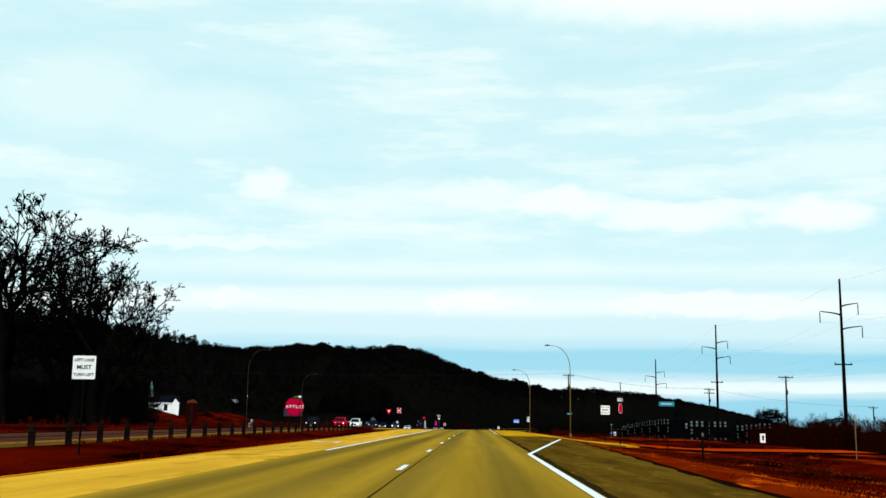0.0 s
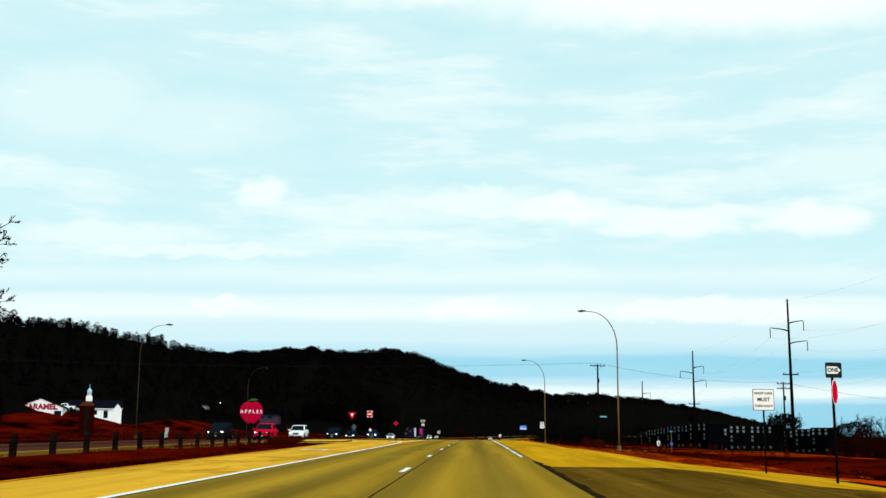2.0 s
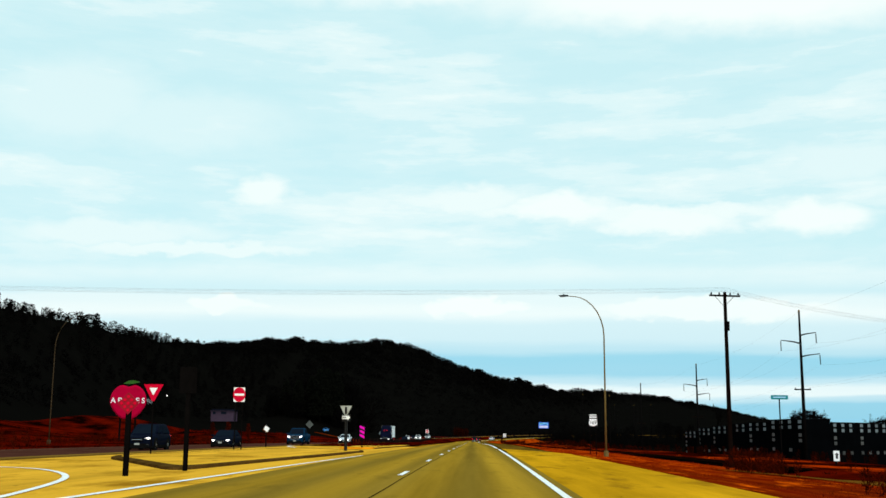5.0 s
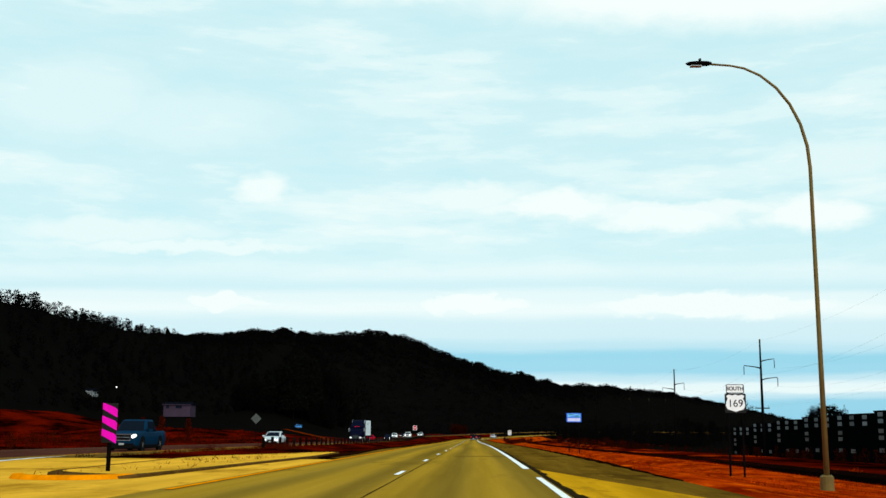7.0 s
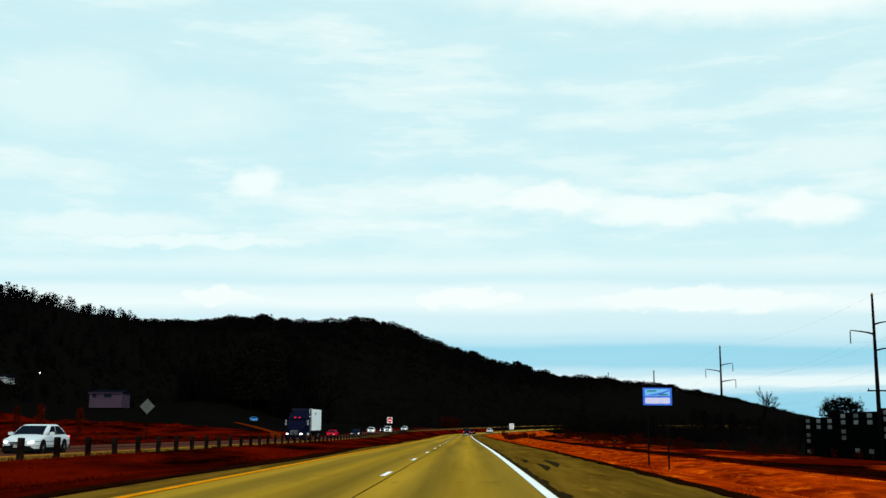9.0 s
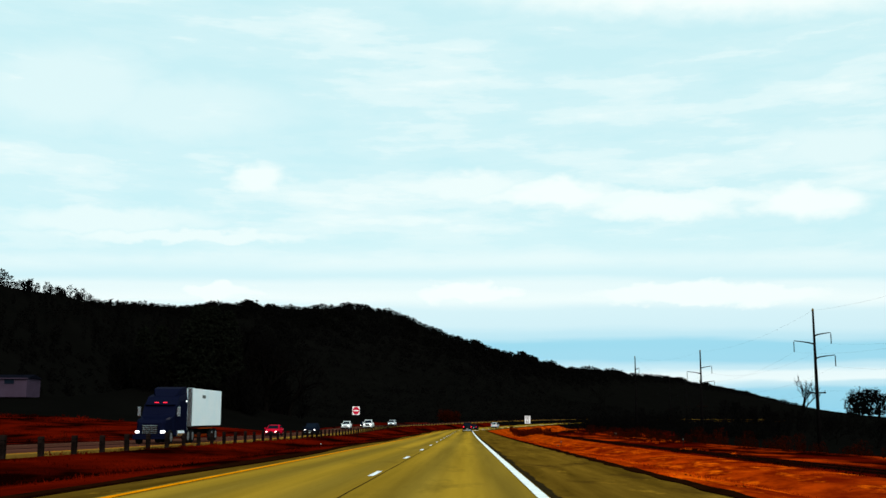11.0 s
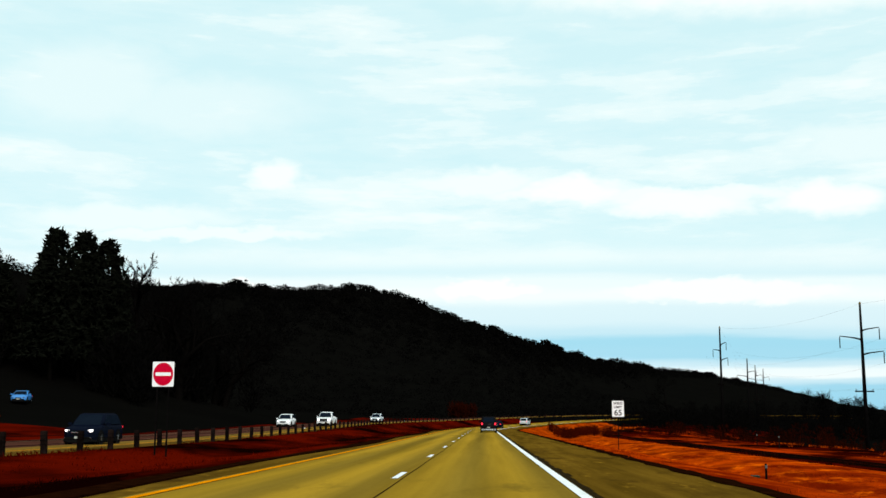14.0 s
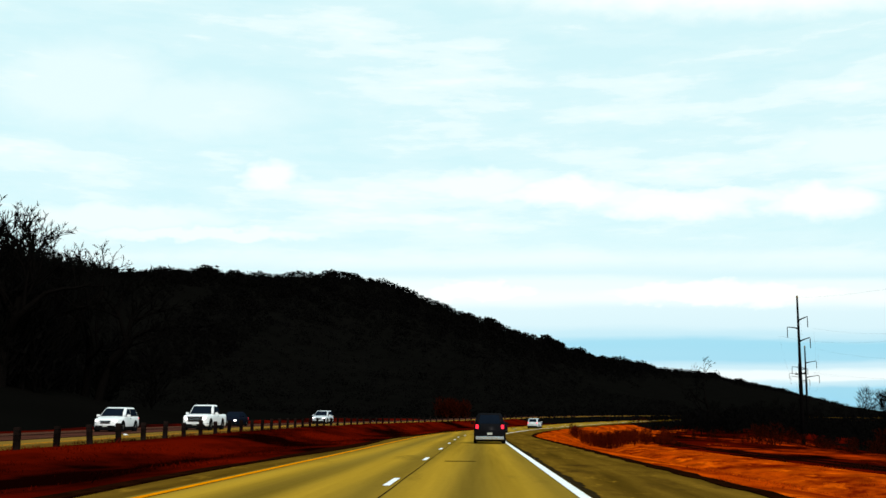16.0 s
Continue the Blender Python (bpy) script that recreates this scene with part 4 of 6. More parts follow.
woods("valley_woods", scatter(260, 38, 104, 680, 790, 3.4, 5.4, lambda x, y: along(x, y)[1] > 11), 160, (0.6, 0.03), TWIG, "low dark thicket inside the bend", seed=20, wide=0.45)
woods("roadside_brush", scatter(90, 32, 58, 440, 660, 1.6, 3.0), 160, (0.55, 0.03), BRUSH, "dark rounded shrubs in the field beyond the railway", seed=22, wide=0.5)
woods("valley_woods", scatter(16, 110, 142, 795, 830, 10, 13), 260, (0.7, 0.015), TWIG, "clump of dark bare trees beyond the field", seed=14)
woods("roadside_brush", scatter(34, -10, -3, 744, 752, 3.5, 6), 110, (0.7, 0.025), BRUSH, "dark red thicket beyond the bend", seed=9)

woods("valley_woods", [(x, y, ground(x, y) + 3, h) for x, y, h in ((330, 1262, 17), (338, 1266, 21), (347, 1268, 23), (356, 1271, 19), (402, 1262, 15), (412, 1266, 18), (424, 1268, 20), (437, 1275, 17))], 420, (0.5, 0.05), TWIG, "broad dark crowns of bare trees on the far plain", seed=18, upright=0.5, wide=0.5)
# red columnar shrubs on the slope
woods("roadside_brush", [(x, y, ground(x, y), h) for x, y, h in ((-71.5, 444, 4.6), (-66.5, 441, 5.0), (-62.0, 446, 4.4))], 420, (0.4, 0.02), RED_BRUSH, "narrow dark red shrubs on the slope", seed=17, wide=0.14)

# single trees
for x, y, h, sd in ((-51, 150, 26, 1), (-57, 158, 30, 2), (-64, 150, 34, 3), (-70, 165, 35, 4), (-55, 172, 26, 5), (-76, 150, 33, 1), (-60, 166, 27, 5), (-53.5, 160, 22, 4), (-66, 172, 30, 2)):
    plant_tree(x - 2.6, y, h, sd, 0.62, 6, "tall bare cottonwood with a wide twiggy crown")
for x, y, top, sd in ((-54.2, 592, 27.4, 3), (-49.2, 601, 25.8, 4), (-52.5, 606, 26.5, 1), (-67, 621, 29, 4), (-63, 626, 28.6, 5), (-59.5, 623, 28, 1), (-56, 627, 27.2, 2), (-53, 624, 25.2, 4), (-50, 627, 23.5, 5), (-47.5, 625, 21, 3), (-72, 618, 30, 2)):
    plant_tree(x, y, top - ground(x, y), sd, 0.6, 5, "bare tree with upswept twigs on the bank above the road")
plant_tree(55.3, 750, 18 - ground(55.3, 750), 5, 0.85, 5, "broad bare tree beyond the bend")
for x, y, top, sd in ((336, 1262, 30, 2), (345, 1266, 33, 4), (354, 1271, 31, 1), (406, 1262, 27, 5), (421, 1268, 30, 3), (436, 1275, 28, 2)):
    plant_tree(x, y, top - ground(x, y), sd, 0.85, 5, "broad bare tree on the far plain")
plant_tree(148.5, 821, 24 - ground(148.5, 821), 3, 0.28, 5, "slender bare tree beyond the field")
for x, y, h, sd in ((100, 600, 8, 2), (104, 640, 8, 4), (120, 640, 9, 1), (118, 700, 10, 5), (150, 760, 11, 3), (98, 420, 12, 2), (120, 380, 13, 4)):
    plant_tree(x, y, h, sd, 0.65, 5, "bare tree at the edge of the valley woods")
for x, y, top, sd in ((-60.7, 577, 28.4, 1), (-58.6, 582, 28.9, 2), (-55.4, 583, 27.8, 3), (-65, 584, 25.5, 4), (-70, 580, 24, 5), (-61, 590, 25.5, 6), (-76, 586, 24, 7), (-56.5, 590, 23.5, 8)):
    pine(x, y, top - ground(x, y), sd)


# ---- power lines ----
def pylon(x, y, top, turn=0):
    base = ground(x, y)
    p = thing("power_pole", pose(x, y, base, 0, 0, turn), "tall dark steel power pole with three curved arms", "power pole", "power poles")
    h = top - base
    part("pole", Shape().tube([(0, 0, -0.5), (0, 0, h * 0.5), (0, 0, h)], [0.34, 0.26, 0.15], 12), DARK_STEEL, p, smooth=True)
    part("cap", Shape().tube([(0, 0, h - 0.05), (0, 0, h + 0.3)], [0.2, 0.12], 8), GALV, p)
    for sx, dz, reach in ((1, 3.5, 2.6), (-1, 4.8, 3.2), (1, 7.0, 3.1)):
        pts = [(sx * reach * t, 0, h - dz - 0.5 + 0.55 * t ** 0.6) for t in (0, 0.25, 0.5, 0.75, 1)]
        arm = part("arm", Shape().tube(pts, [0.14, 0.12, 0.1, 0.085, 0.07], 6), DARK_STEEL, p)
        ins = Shape()
        for k in range(6):
            z = pts[-1][2] - 0.15 - 0.27 * k
            ins.tube([(sx * reach, 0, z), (sx * reach, 0, z - 0.13), (sx * reach, 0, z - 0.27)], [0.05, 0.095, 0.05], 6)
        part("insulator", ins, DARK_STEEL, arm)
    part("crossarm", Shape().box(-1.35, -0.08, h - 12.9, 1.35, 0.08, h - 12.7), POLE_WOOD, p)
    for sx in (-1.2, 1.2):
        part("insulator", Shape().tube([(sx, 0, h - 12.7), (sx, 0, h - 12.45)], [0.06, 0.04], 6), DARK_STEEL, p)
    return p


PYLONS = [(55.5, 84, 24.0), (55.2, 165, 23.4), (53.9, 246.2, 24.3), (53.5, 326.9, 22.0), (55.2, 417, 19.6), (54.9, 502.7, 19.3), (55.6, 588, 18.7), (53.5, 672.8, 22.6), (80, 758, 20.1), (103.5, 843, 22.1), (128.3, 928, 24.5)]
for k, p_ in enumerate(PYLONS):
    pylon(*p_, turn=-72 if k == 7 else (-25 if k > 7 else 0))


def wire(points, sag, r=0.006, label="thin overhead power line", parent=None):
    pts = []
    for a, b in zip(points, points[1:]):
        for k in range(12):
            t = k / 12
            pts.append(Vector(a).lerp(Vector(b), t) - Vector((0, 0, sag * 4 * t * (1 - t))))
    pts.append(Vector(points[-1]))
    return tagged(new("power_line", Shape().tube(pts, r, 3).mesh("power_line", WIRE)), label, "power line", "power lines")


for dx, dz in ((2.6, 5.2), (-3.2, 6.5), (3.1, 8.7)):
    wire([(x + dx, y, t - dz) for x, y, t in PYLONS], 2.2)
wire([(x, y, t) for x, y, t in PYLONS], 1.5, 0.007)
for dx in (-1.2, 1.2):
    wire([(x + dx, y, t - 12.45) for x, y, t in PYLONS], 1.0, 0.004)


def utility_pole(x, y, top, arms, turn=0):
    base = ground(x, y)
    h = top - base
    p = thing("utility_pole", pose(x, y, base, 0, 0, turn), "dark wooden utility pole with crossarms", "utility pole", "utility poles")
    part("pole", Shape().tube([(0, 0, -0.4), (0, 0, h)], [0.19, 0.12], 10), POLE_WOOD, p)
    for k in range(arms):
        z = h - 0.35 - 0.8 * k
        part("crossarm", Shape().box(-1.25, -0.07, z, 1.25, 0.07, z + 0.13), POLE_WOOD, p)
        for sx in (-1.1, -0.45, 0.45, 1.1):
            part("insulator", Shape().tube([(sx, 0, z + 0.12), (sx, 0, z + 0.2), (sx, 0, z + 0.32)], [0.03, 0.07, 0.04], 6), DARK_STEEL, p)
    if arms:
        part("brace", Shape().tube([(-0.8, 0.1, h - 0.3), (0, 0.12, h - 1.1), (0.8, 0.1, h - 0.3)], 0.02, 4), DARK_STEEL, p)
        part("transformer", Shape().tube([(0.0, -0.3, h - 3.0), (0.0, -0.3, h - 2.3)], 0.16, 8), DARK_STEEL, p)
    return p


utility_pole(19.1, 231.6, 12.1, 1, 12)
utility_pole(-80.8, 212, 11.4, 1, 12)
utility_pole(50.5, 239, 9.8, 2, 20)
utility_pole(49.3, 175, 9.3, 1, 10)
utility_pole(90, 250, 6.6, 1, 20)
for k in (-1.1, -0.45, 0.45, 1.1):
    wire([(-80.8 + k * 0.2, 212 + k, 11.4), (19.1 + k * 0.2, 231.6 + k, 12.3), (50.5, 239 + k * 0.5, 9.8), (90, 250 + k * 0.5, 6.6)], 1.0, 0.005)
wire([(50.5, 239, 9.0), (49.3, 175, 9.0), (50, 60, 9.0)], 1.2, 0.006)


# ---- street lamps ----
def street_lamp(x, y, side=-1, f=1.0, slim=1.0, steel=None):
    base = ground(x, y)
    lamp = thing("street_lamp", pose(x, y, base) @ Matrix.Scale(f, 4), "tall curved galvanised street lamp beside the road", "street lamp", "street lamps")
    pts = [(0, 0, 0.0), (0, 0, 5.0), (0, 0, 10.9)] + [(side * 2.8 * (1 - math.cos(a)), 0, 10.9 + 3.7 * math.sin(a)) for a in np.radians([12, 25, 38, 51, 64, 76, 86])]
    pts.append((side * 3.35, 0, pts[-1][2] + 0.06))
    rad = [r * slim for r in [0.1, 0.08, 0.062] + [0.06 - 0.004 * i for i in range(7)] + [0.04]]
    part("pole", Shape().tube(pts, rad, 12), steel or GALV, lamp, smooth=True)
    part("base", Shape().tube([(0, 0, -0.4), (0, 0, 0.45), (0, 0, 0.5)], [0.24, 0.22, 0.16], 12), steel or GALV, lamp, "flared breakaway base")
    z = pts[-1][2]
    head = part("lamp_head", Shape().loft([[(side * (3.25 + l), w * math.cos(q), z + 0.02 + 0.09 * hgt * math.sin(q)) for q in np.linspace(0, 2 * math.pi, 9)[:-1]] for l, w, hgt in ((0, 0.05, 0.6), (0.15, 0.13, 1), (0.5, 0.16, 1), (0.8, 0.12, 0.7), (0.9, 0.03, 0.2))]), DARK_STEEL, lamp, "flat dark lamp head")
    part("lens", Shape().box(side * 3.8 - 0.2, -0.1, z - 0.1, side * 3.8 + 0.2, 0.1, z - 0.055), PANE, head)
    part("photocell", Shape().tube([(side * 3.65, 0, z + 0.09), (side * 3.65, 0, z + 0.2)], 0.05, 6), DARK_STEEL, head)
    return lamp


street_lamp(14.35, 169.9, -1, 0.965)
street_lamp(11.55, 246.5, -1, 0.98)
# same steel on both left lamps, with shade put into its colour
street_lamp(-39.5, 184, 1, 0.9, 0.75, SHADED_GALV)
street_lamp(-42, 255, 1, 0.87, 0.75, SHADED_GALV)


# ---- signs ----
def sign_thing(name, x, y, label, category="road sign", turn=0.0, group="road signs"):
    return thing(name, pose(x, y, ground(x, y), 0, 0, turn), label, category, group)


def posts(p, xs, height, mat=None, w=0.06):
    for x in xs:
        part("post", Shape().box(x - w / 2, 0.02, -0.35, x + w / 2, 0.02 + w, height), mat or DARK_STEEL, p)


def rect(w, h, r=0.05):
    out = []
    for cx, cz, a0 in ((w / 2 - r, h / 2 - r, 0), (-w / 2 + r, h / 2 - r, 90), (-w / 2 + r, -h / 2 + r, 180), (w / 2 - r, -h / 2 + r, 270)):
        for k in range(4):
            a = radians(a0 + 30 * k)
            out.append((cx + r * math.cos(a), cz + r * math.sin(a)))
    return out


def moved(outline, dx, dz, f=1.0):
    return [(dx + x * f, dz + z * f) for x, z in outline]


def panel(p, outline, mat, z, x=0.0, y=0.0, name="panel", label="", thick=0.012):
    return part(name, Shape().plate(moved(outline, x, z), y - thick, y), mat, p, label)


def lines_sign(x, y, zc, rows, w=0.92, h=0.92, label="", size=0.2):
    p = sign_thing("road_sign", x, y, label)
    z = zc - ground(x, y)
    posts(p, (0,), z + h * 0.45)
    b = panel(p, rect(w, h), SIGN_BLACK, z, name="border")
    panel(p, rect(w - 0.05, h - 0.05), SIGN_WHITE, z, y=-0.013, name="panel", thick=0.004)
    for k, (txt, dz, sz) in enumerate(rows):
        lettering(txt, sz, SIGN_BLACK, p, pose(0, -0.022, z + dz), bold=0.012 if txt.isdigit() else 0.022)
    return p


lines_sign(-14.7, 41.0, 2.95, [("LEFT LANE", 0.27, 0.155), ("MUST", 0.0, 0.22), ("TURN LEFT", -0.27, 0.155)], label="white square sign with black words on a dark post")
lines_sign(12.45, 107, 2.45, [("RIGHT LANE", 0.27, 0.135), ("MUST", 0.0, 0.22), ("TURN RIGHT", -0.27, 0.135)], label="white square sign with black words beside the side road")
lines_sign(10.75, 515, 2.36, [("SPEED", 0.42, 0.27), ("LIMIT", 0.13, 0.27), ("65", -0.32, 0.64)], 0.98, 1.3, "white upright speed limit sign on the orange verge")

# one way and stop signs on one post
st = sign_thing("stop_sign", 12.85, 98.9, "red stop sign seen edge-on under a one way plate", turn=59)
posts(st, (0,), 3.75, w=0.08)
panel(st, [(0.46 * math.cos(radians(22.5 + 45 * k)), 0.46 * math.sin(radians(22.5 + 45 * k))) for k in range(8)], SIGN_WHITE, 3.2, name="rim")
panel(st, [(0.43 * math.cos(radians(22.5 + 45 * k)), 0.43 * math.sin(radians(22.5 + 45 * k))) for k in range(8)], SIGN_RED, 3.2, y=-0.013, thick=0.004)
ow = part("one_way_plate", Shape().plate(moved(rect(0.62, 0.55), 0, 3.98), -0.012, 0), SIGN_BLACK, st, "black one way plate", m=pose(0, 0, 0, 0, 0, -50))
part("arrow", Shape().plate(moved([(-0.26, -0.13), (0.14, -0.13), (0.26, 0.0), (0.14, 0.13), (-0.26, 0.13)], 0, 3.98), -0.02, -0.014), SIGN_WHITE, ow)
lettering("ONE", 0.2, SIGN_BLACK, ow, pose(-0.03, -0.024, 3.98))

# street name blades
for x, y, zc, w, h in ((14.05, 82, 2.65, 1.15, 0.34), (17.75, 213, 3.4, 1.0, 0.25)):
    p = sign_thing("street_name_sign", x, y, "teal street name blade on a thin post")
    z = zc - ground(x, y)
    posts(p, (0,), z + 0.1)
    b = panel(p, rect(w, h), SIGN_TEAL, z)
    part("lettering_bar", Shape().box(-w * 0.38, -0.02, z - h * 0.12, w * 0.36, -0.014, z + h * 0.14), SIGN_LIGHT_BLUE, p)
# small white signs on the side roads
for x, y, zc in ((26.8, 104, 0.0), (30, 241, -0.35)):
    p = sign_thing("road_sign", x, y, "small white upright sign with a dark mark")
    z = zc - ground(x, y)
    posts(p, (0,), z + 0.3, w=0.13)
    panel(p, rect(0.5, 0.85), SIGN_WHITE, z, y=-0.07)
    part("symbol", Shape().plate(moved([(-0.08, -0.2), (0.1, -0.24), (0.12, 0.1), (0.2, 0.1), (0.02, 0.28), (-0.14, 0.1), (-0.06, 0.1)], 0, z), -0.09, -0.083), SIGN_BLACK, p)

bp_ = sign_thing("blue_plate_post", 23, 189, "thin pale post with a small blue plate", group="")
posts(bp_, (0,), 2.5, GALV, 0.06)
panel(bp_, rect(0.3, 0.25), SIGN_BLUE, 0.95)
panel(bp_, rect(0.35, 0.2), SIGN_TEAL, 2.4, name="top_plate")

# route marker
rm = sign_thing("route_marker", 11.84, 259.6, "white route shield under a white direction plate, two dark posts")
zg = ground(11.84, 259.6)
posts(rm, (-0.32, 0.3), 3.35 - zg, w=0.08)
panel(rm, rect(0.80, 0.40), SIGN_BLACK, 3.18 - zg, name="border")
panel(rm, rect(0.74, 0.34), SIGN_WHITE, 3.18 - zg, y=-0.013, thick=0.004)
lettering("SOUTH", 0.23, SIGN_BLACK, rm, pose(0, -0.022, 3.18 - zg))
panel(rm, rect(0.94, 0.86), SIGN_BLACK, 2.54 - zg, name="shield_back")
half = [(0.0, -0.38), (0.16, -0.33), (0.36, -0.27), (0.43, -0.1), (0.40, 0.08), (0.34, 0.2), (0.40, 0.32), (0.28, 0.38), (0.14, 0.34), (0.0, 0.39)]
panel(rm, half + [(-x, z) for x, z in half[-2:0:-1]], SIGN_WHITE, 2.54 - zg, y=-0.013, name="shield", thick=0.004)
lettering("169", 0.46, SIGN_BLACK, rm, pose(0, -0.022, 2.52 - zg), bold=0.006)

# blue panel sign
bb = sign_thing("blue_sign", 11.9, 338.5, "blue roadside information sign with pale upper and lilac lower panel")
zg = ground(11.9, 338.5)
posts(bb, (-0.6, 0.6), 3.45 - zg, w=0.09)
panel(bb, rect(1.75, 1.05), SIGN_BLUE, 3.3 - zg, name="border")
panel(bb, rect(1.5, 0.40), SIGN_PALE_BLUE, 3.54 - zg, y=-0.013, name="upper_panel", thick=0.004)
panel(bb, [(-0.73, -0.17), (-0.3, -0.10), (0.2, 0.0), (0.72, 0.16), (0.74, 0.10), (0.3, -0.08), (-0.2, -0.17)], SIGN_BLUE, 3.54 - zg, y=-0.019, name="emblem", thick=0.003)
for dx, dz, w in ((-0.35, 0.10, 0.55), (0.36, -0.12, 0.55)):
    part("lettering_bar", Shape().box(dx - w / 2, -0.028, 3.54 - zg + dz - 0.045, dx + w / 2, -0.024, 3.54 - zg + dz + 0.045), SIGN_TEAL, bb)
panel(bb, rect(1.5, 0.36), SIGN_LILAC, 3.06 - zg, y=-0.013, name="lower_panel", label="pale lilac lower panel", thick=0.004)


# yields, wrong-way plates and markers in the median
def tri(f):
    return [(-0.53 * f, 0.46 * f), (0.53 * f, 0.46 * f), (0.06 * f, -0.44 * f), (-0.06 * f, -0.44 * f)][::-1]


y1 = sign_thing("yield_sign", -17.15, 206.7, "red and white triangular yield sign on a post")
posts(y1, (0,), 3.5)
panel(y1, tri(1.0), SIGN_RED, 3.2)
panel(y1, tri(0.42), SIGN_WHITE, 3.28, y=-0.013, name="centre", thick=0.004)
y2 = sign_thing("yield_sign", -7.95, 215.9, "back of a triangular sign over a one way plate", turn=-8)
posts(y2, (-0.05, 0.05), 2.75, SIGN_BLACK, 0.08)
panel(y2, tri(0.72), SIGN_PALE, 2.5, y=-0.02)
panel(y2, rect(0.14, 0.42, 0.02), SIGN_BLACK, 2.55, y=-0.035, name="bracket", thick=0.01)
panel(y2, rect(0.56, 0.46, 0.03), SIGN_BLACK, 2.1, x=0.02, y=-0.02, name="one_way_plate")
panel(y2, [(-0.25, -0.1), (0.1, -0.1), (0.1, -0.17), (0.26, 0.0), (0.1, 0.17), (0.1, 0.1), (-0.25, 0.1)], SIGN_WHITE, 2.12, x=0.02, y=-0.034, name="arrow", thick=0.004)
for dx in (-0.16, -0.04):
    part("lettering_bar", Shape().box(dx - 0.04, -0.046, 2.08, dx + 0.05, -0.04, 2.16), SIGN_BLACK, y2)


def no_entry(x, y, zc, w=0.95, h=1.08, label="white square no-entry sign with red disc and white bar"):
    p = sign_thing("no_entry_sign", x, y, label)
    z = zc - ground(x, y)
    posts(p, (-0.25, 0.25), z + 0.4)
    panel(p, rect(w, h), SIGN_WHITE, z)
    panel(p, [(0.44 * math.cos(a), 0.5 * math.sin(a)) for a in np.linspace(0, 2 * math.pi, 25)[:-1]], SIGN_RED, z, y=-0.013, name="disc", thick=0.004)
    panel(p, rect(0.68, 0.15, 0.02), SIGN_WHITE, z, y=-0.019, name="bar", thick=0.003)
    return p


no_entry(-16.55, 224.6, 3.8, 0.8, 1.0)
no_entry(-13.84, 475.4, 3.3)
sb = sign_thing("road_sign", -8.4, 181.5, "back of a rectangular aluminium sign on a dark post")
posts(sb, (0,), 3.05, w=0.12)
panel(sb, rect(0.52, 0.78), DARK_STEEL, 2.65)
ar = sign_thing("arrow_sign", -15.2, 93, "black sign with a white arrow on a thin post")
posts(ar, (0,), 3.4, w=0.045)
panel(ar, rect(0.44, 0.44), SIGN_BLACK, 3.25)
panel(ar, [(-0.14, -0.06), (0.03, -0.06), (0.03, -0.12), (0.17, 0.0), (0.03, 0.12), (0.03, 0.06), (-0.14, 0.06)], SIGN_WHITE, 3.25, y=-0.013, name="arrow", thick=0.004)
# red dotted diamond marker
dm = sign_thing("end_marker", -8.85, 177.5, "red diamond marker with red reflectors on a dark post")
posts(dm, (0,), 1.9, w=0.12)
panel(dm, [(0, -0.29), (0.29, 0), (0, 0.29), (-0.29, 0)], CRIMSON, 1.85)
for k in range(9):
    a, b = (k % 3 - 1) * 0.125, (k // 3 - 1) * 0.125
    part("reflector", Shape().tube([((a - b) * 0.7, -0.013, 1.85 + (a + b) * 0.7), ((a - b) * 0.7, -0.03, 1.85 + (a + b) * 0.7)], 0.04, 8), SIGN_RED, dm)
wd = sign_thing("end_marker", -18.4, 244, "tilted pale diamond plate with an orange rim, dark post")
posts(wd, (0,), 1.6, w=0.1)
panel(wd, [(0.08, -0.33), (0.33, 0.08), (-0.08, 0.33), (-0.33, -0.08)], ORANGE, 1.55)
panel(wd, [(0.10, -0.27), (0.31, 0.07), (-0.05, 0.30), (-0.22, -0.02)], SIGN_WHITE, 1.55, y=-0.013, name="face", thick=0.004)
# striped object marker
om = sign_thing("object_marker", -9.5, 239.6, "upright marker with bright magenta diagonal stripes")
posts(om, (0,), 1.34, w=0.09)
panel(om, rect(0.40, 1.04, 0.03), SIGN_BLACK, 1.34)
for k in range(3):
    z0 = 1.683 - 0.343 * k
    part("stripe", Shape().plate([(-0.2, z0 + 0.02), (0.2, z0 - 0.2), (0.2, z0 + 0.0), (0.14, z0 + 0.06), (-0.2, z0 + 0.19)], -0.018, -0.013), SIGN_MAGENTA, om)
# warning diamond beside the opposing road
wdm = sign_thing("warning_sign", -39.0, 405, "grey diamond warning sign on a post")
zg = ground(-39.0, 405)
posts(wdm, (0,), 4.6 - zg, w=0.1)
panel(wdm, [(0, -0.95), (0.95, 0), (0, 0.95), (-0.95, 0)], SIGN_BACK, 4.15 - zg)
part("lettering_bar", Shape().box(-0.5, -0.03, 4.1 - zg, 0.5, -0.02, 4.3 - zg), SIGN_BACK, wdm)
# verge markers and a utility pedestal
for x, y, h in ((10.7, 53.3, 1.4), (13.25, 480.2, 1.1), (29.6, 547.2, 1.2), (27.7, 531.4, 1.2), (27.5, 470, 1.0)):
    p = sign_thing("marker_post", x, y, "dark marker post with pale top in dry grass", "marker post", group="marker posts")
    posts(p, (0,), h, POST_WOOD, 0.09)
    part("reflector", Shape().box(-0.05, -0.01, h - 0.22, 0.05, 0.02, h - 0.06), SIGN_BACK, p)
pd = sign_thing("utility_box", 12.85, 480.7, "small green utility pedestal beside a marker post", "utility box", group="")
part("cabinet", Shape().box(-0.17, -0.15, -0.2, 0.17, 0.15, 0.42), PEDESTAL, pd)
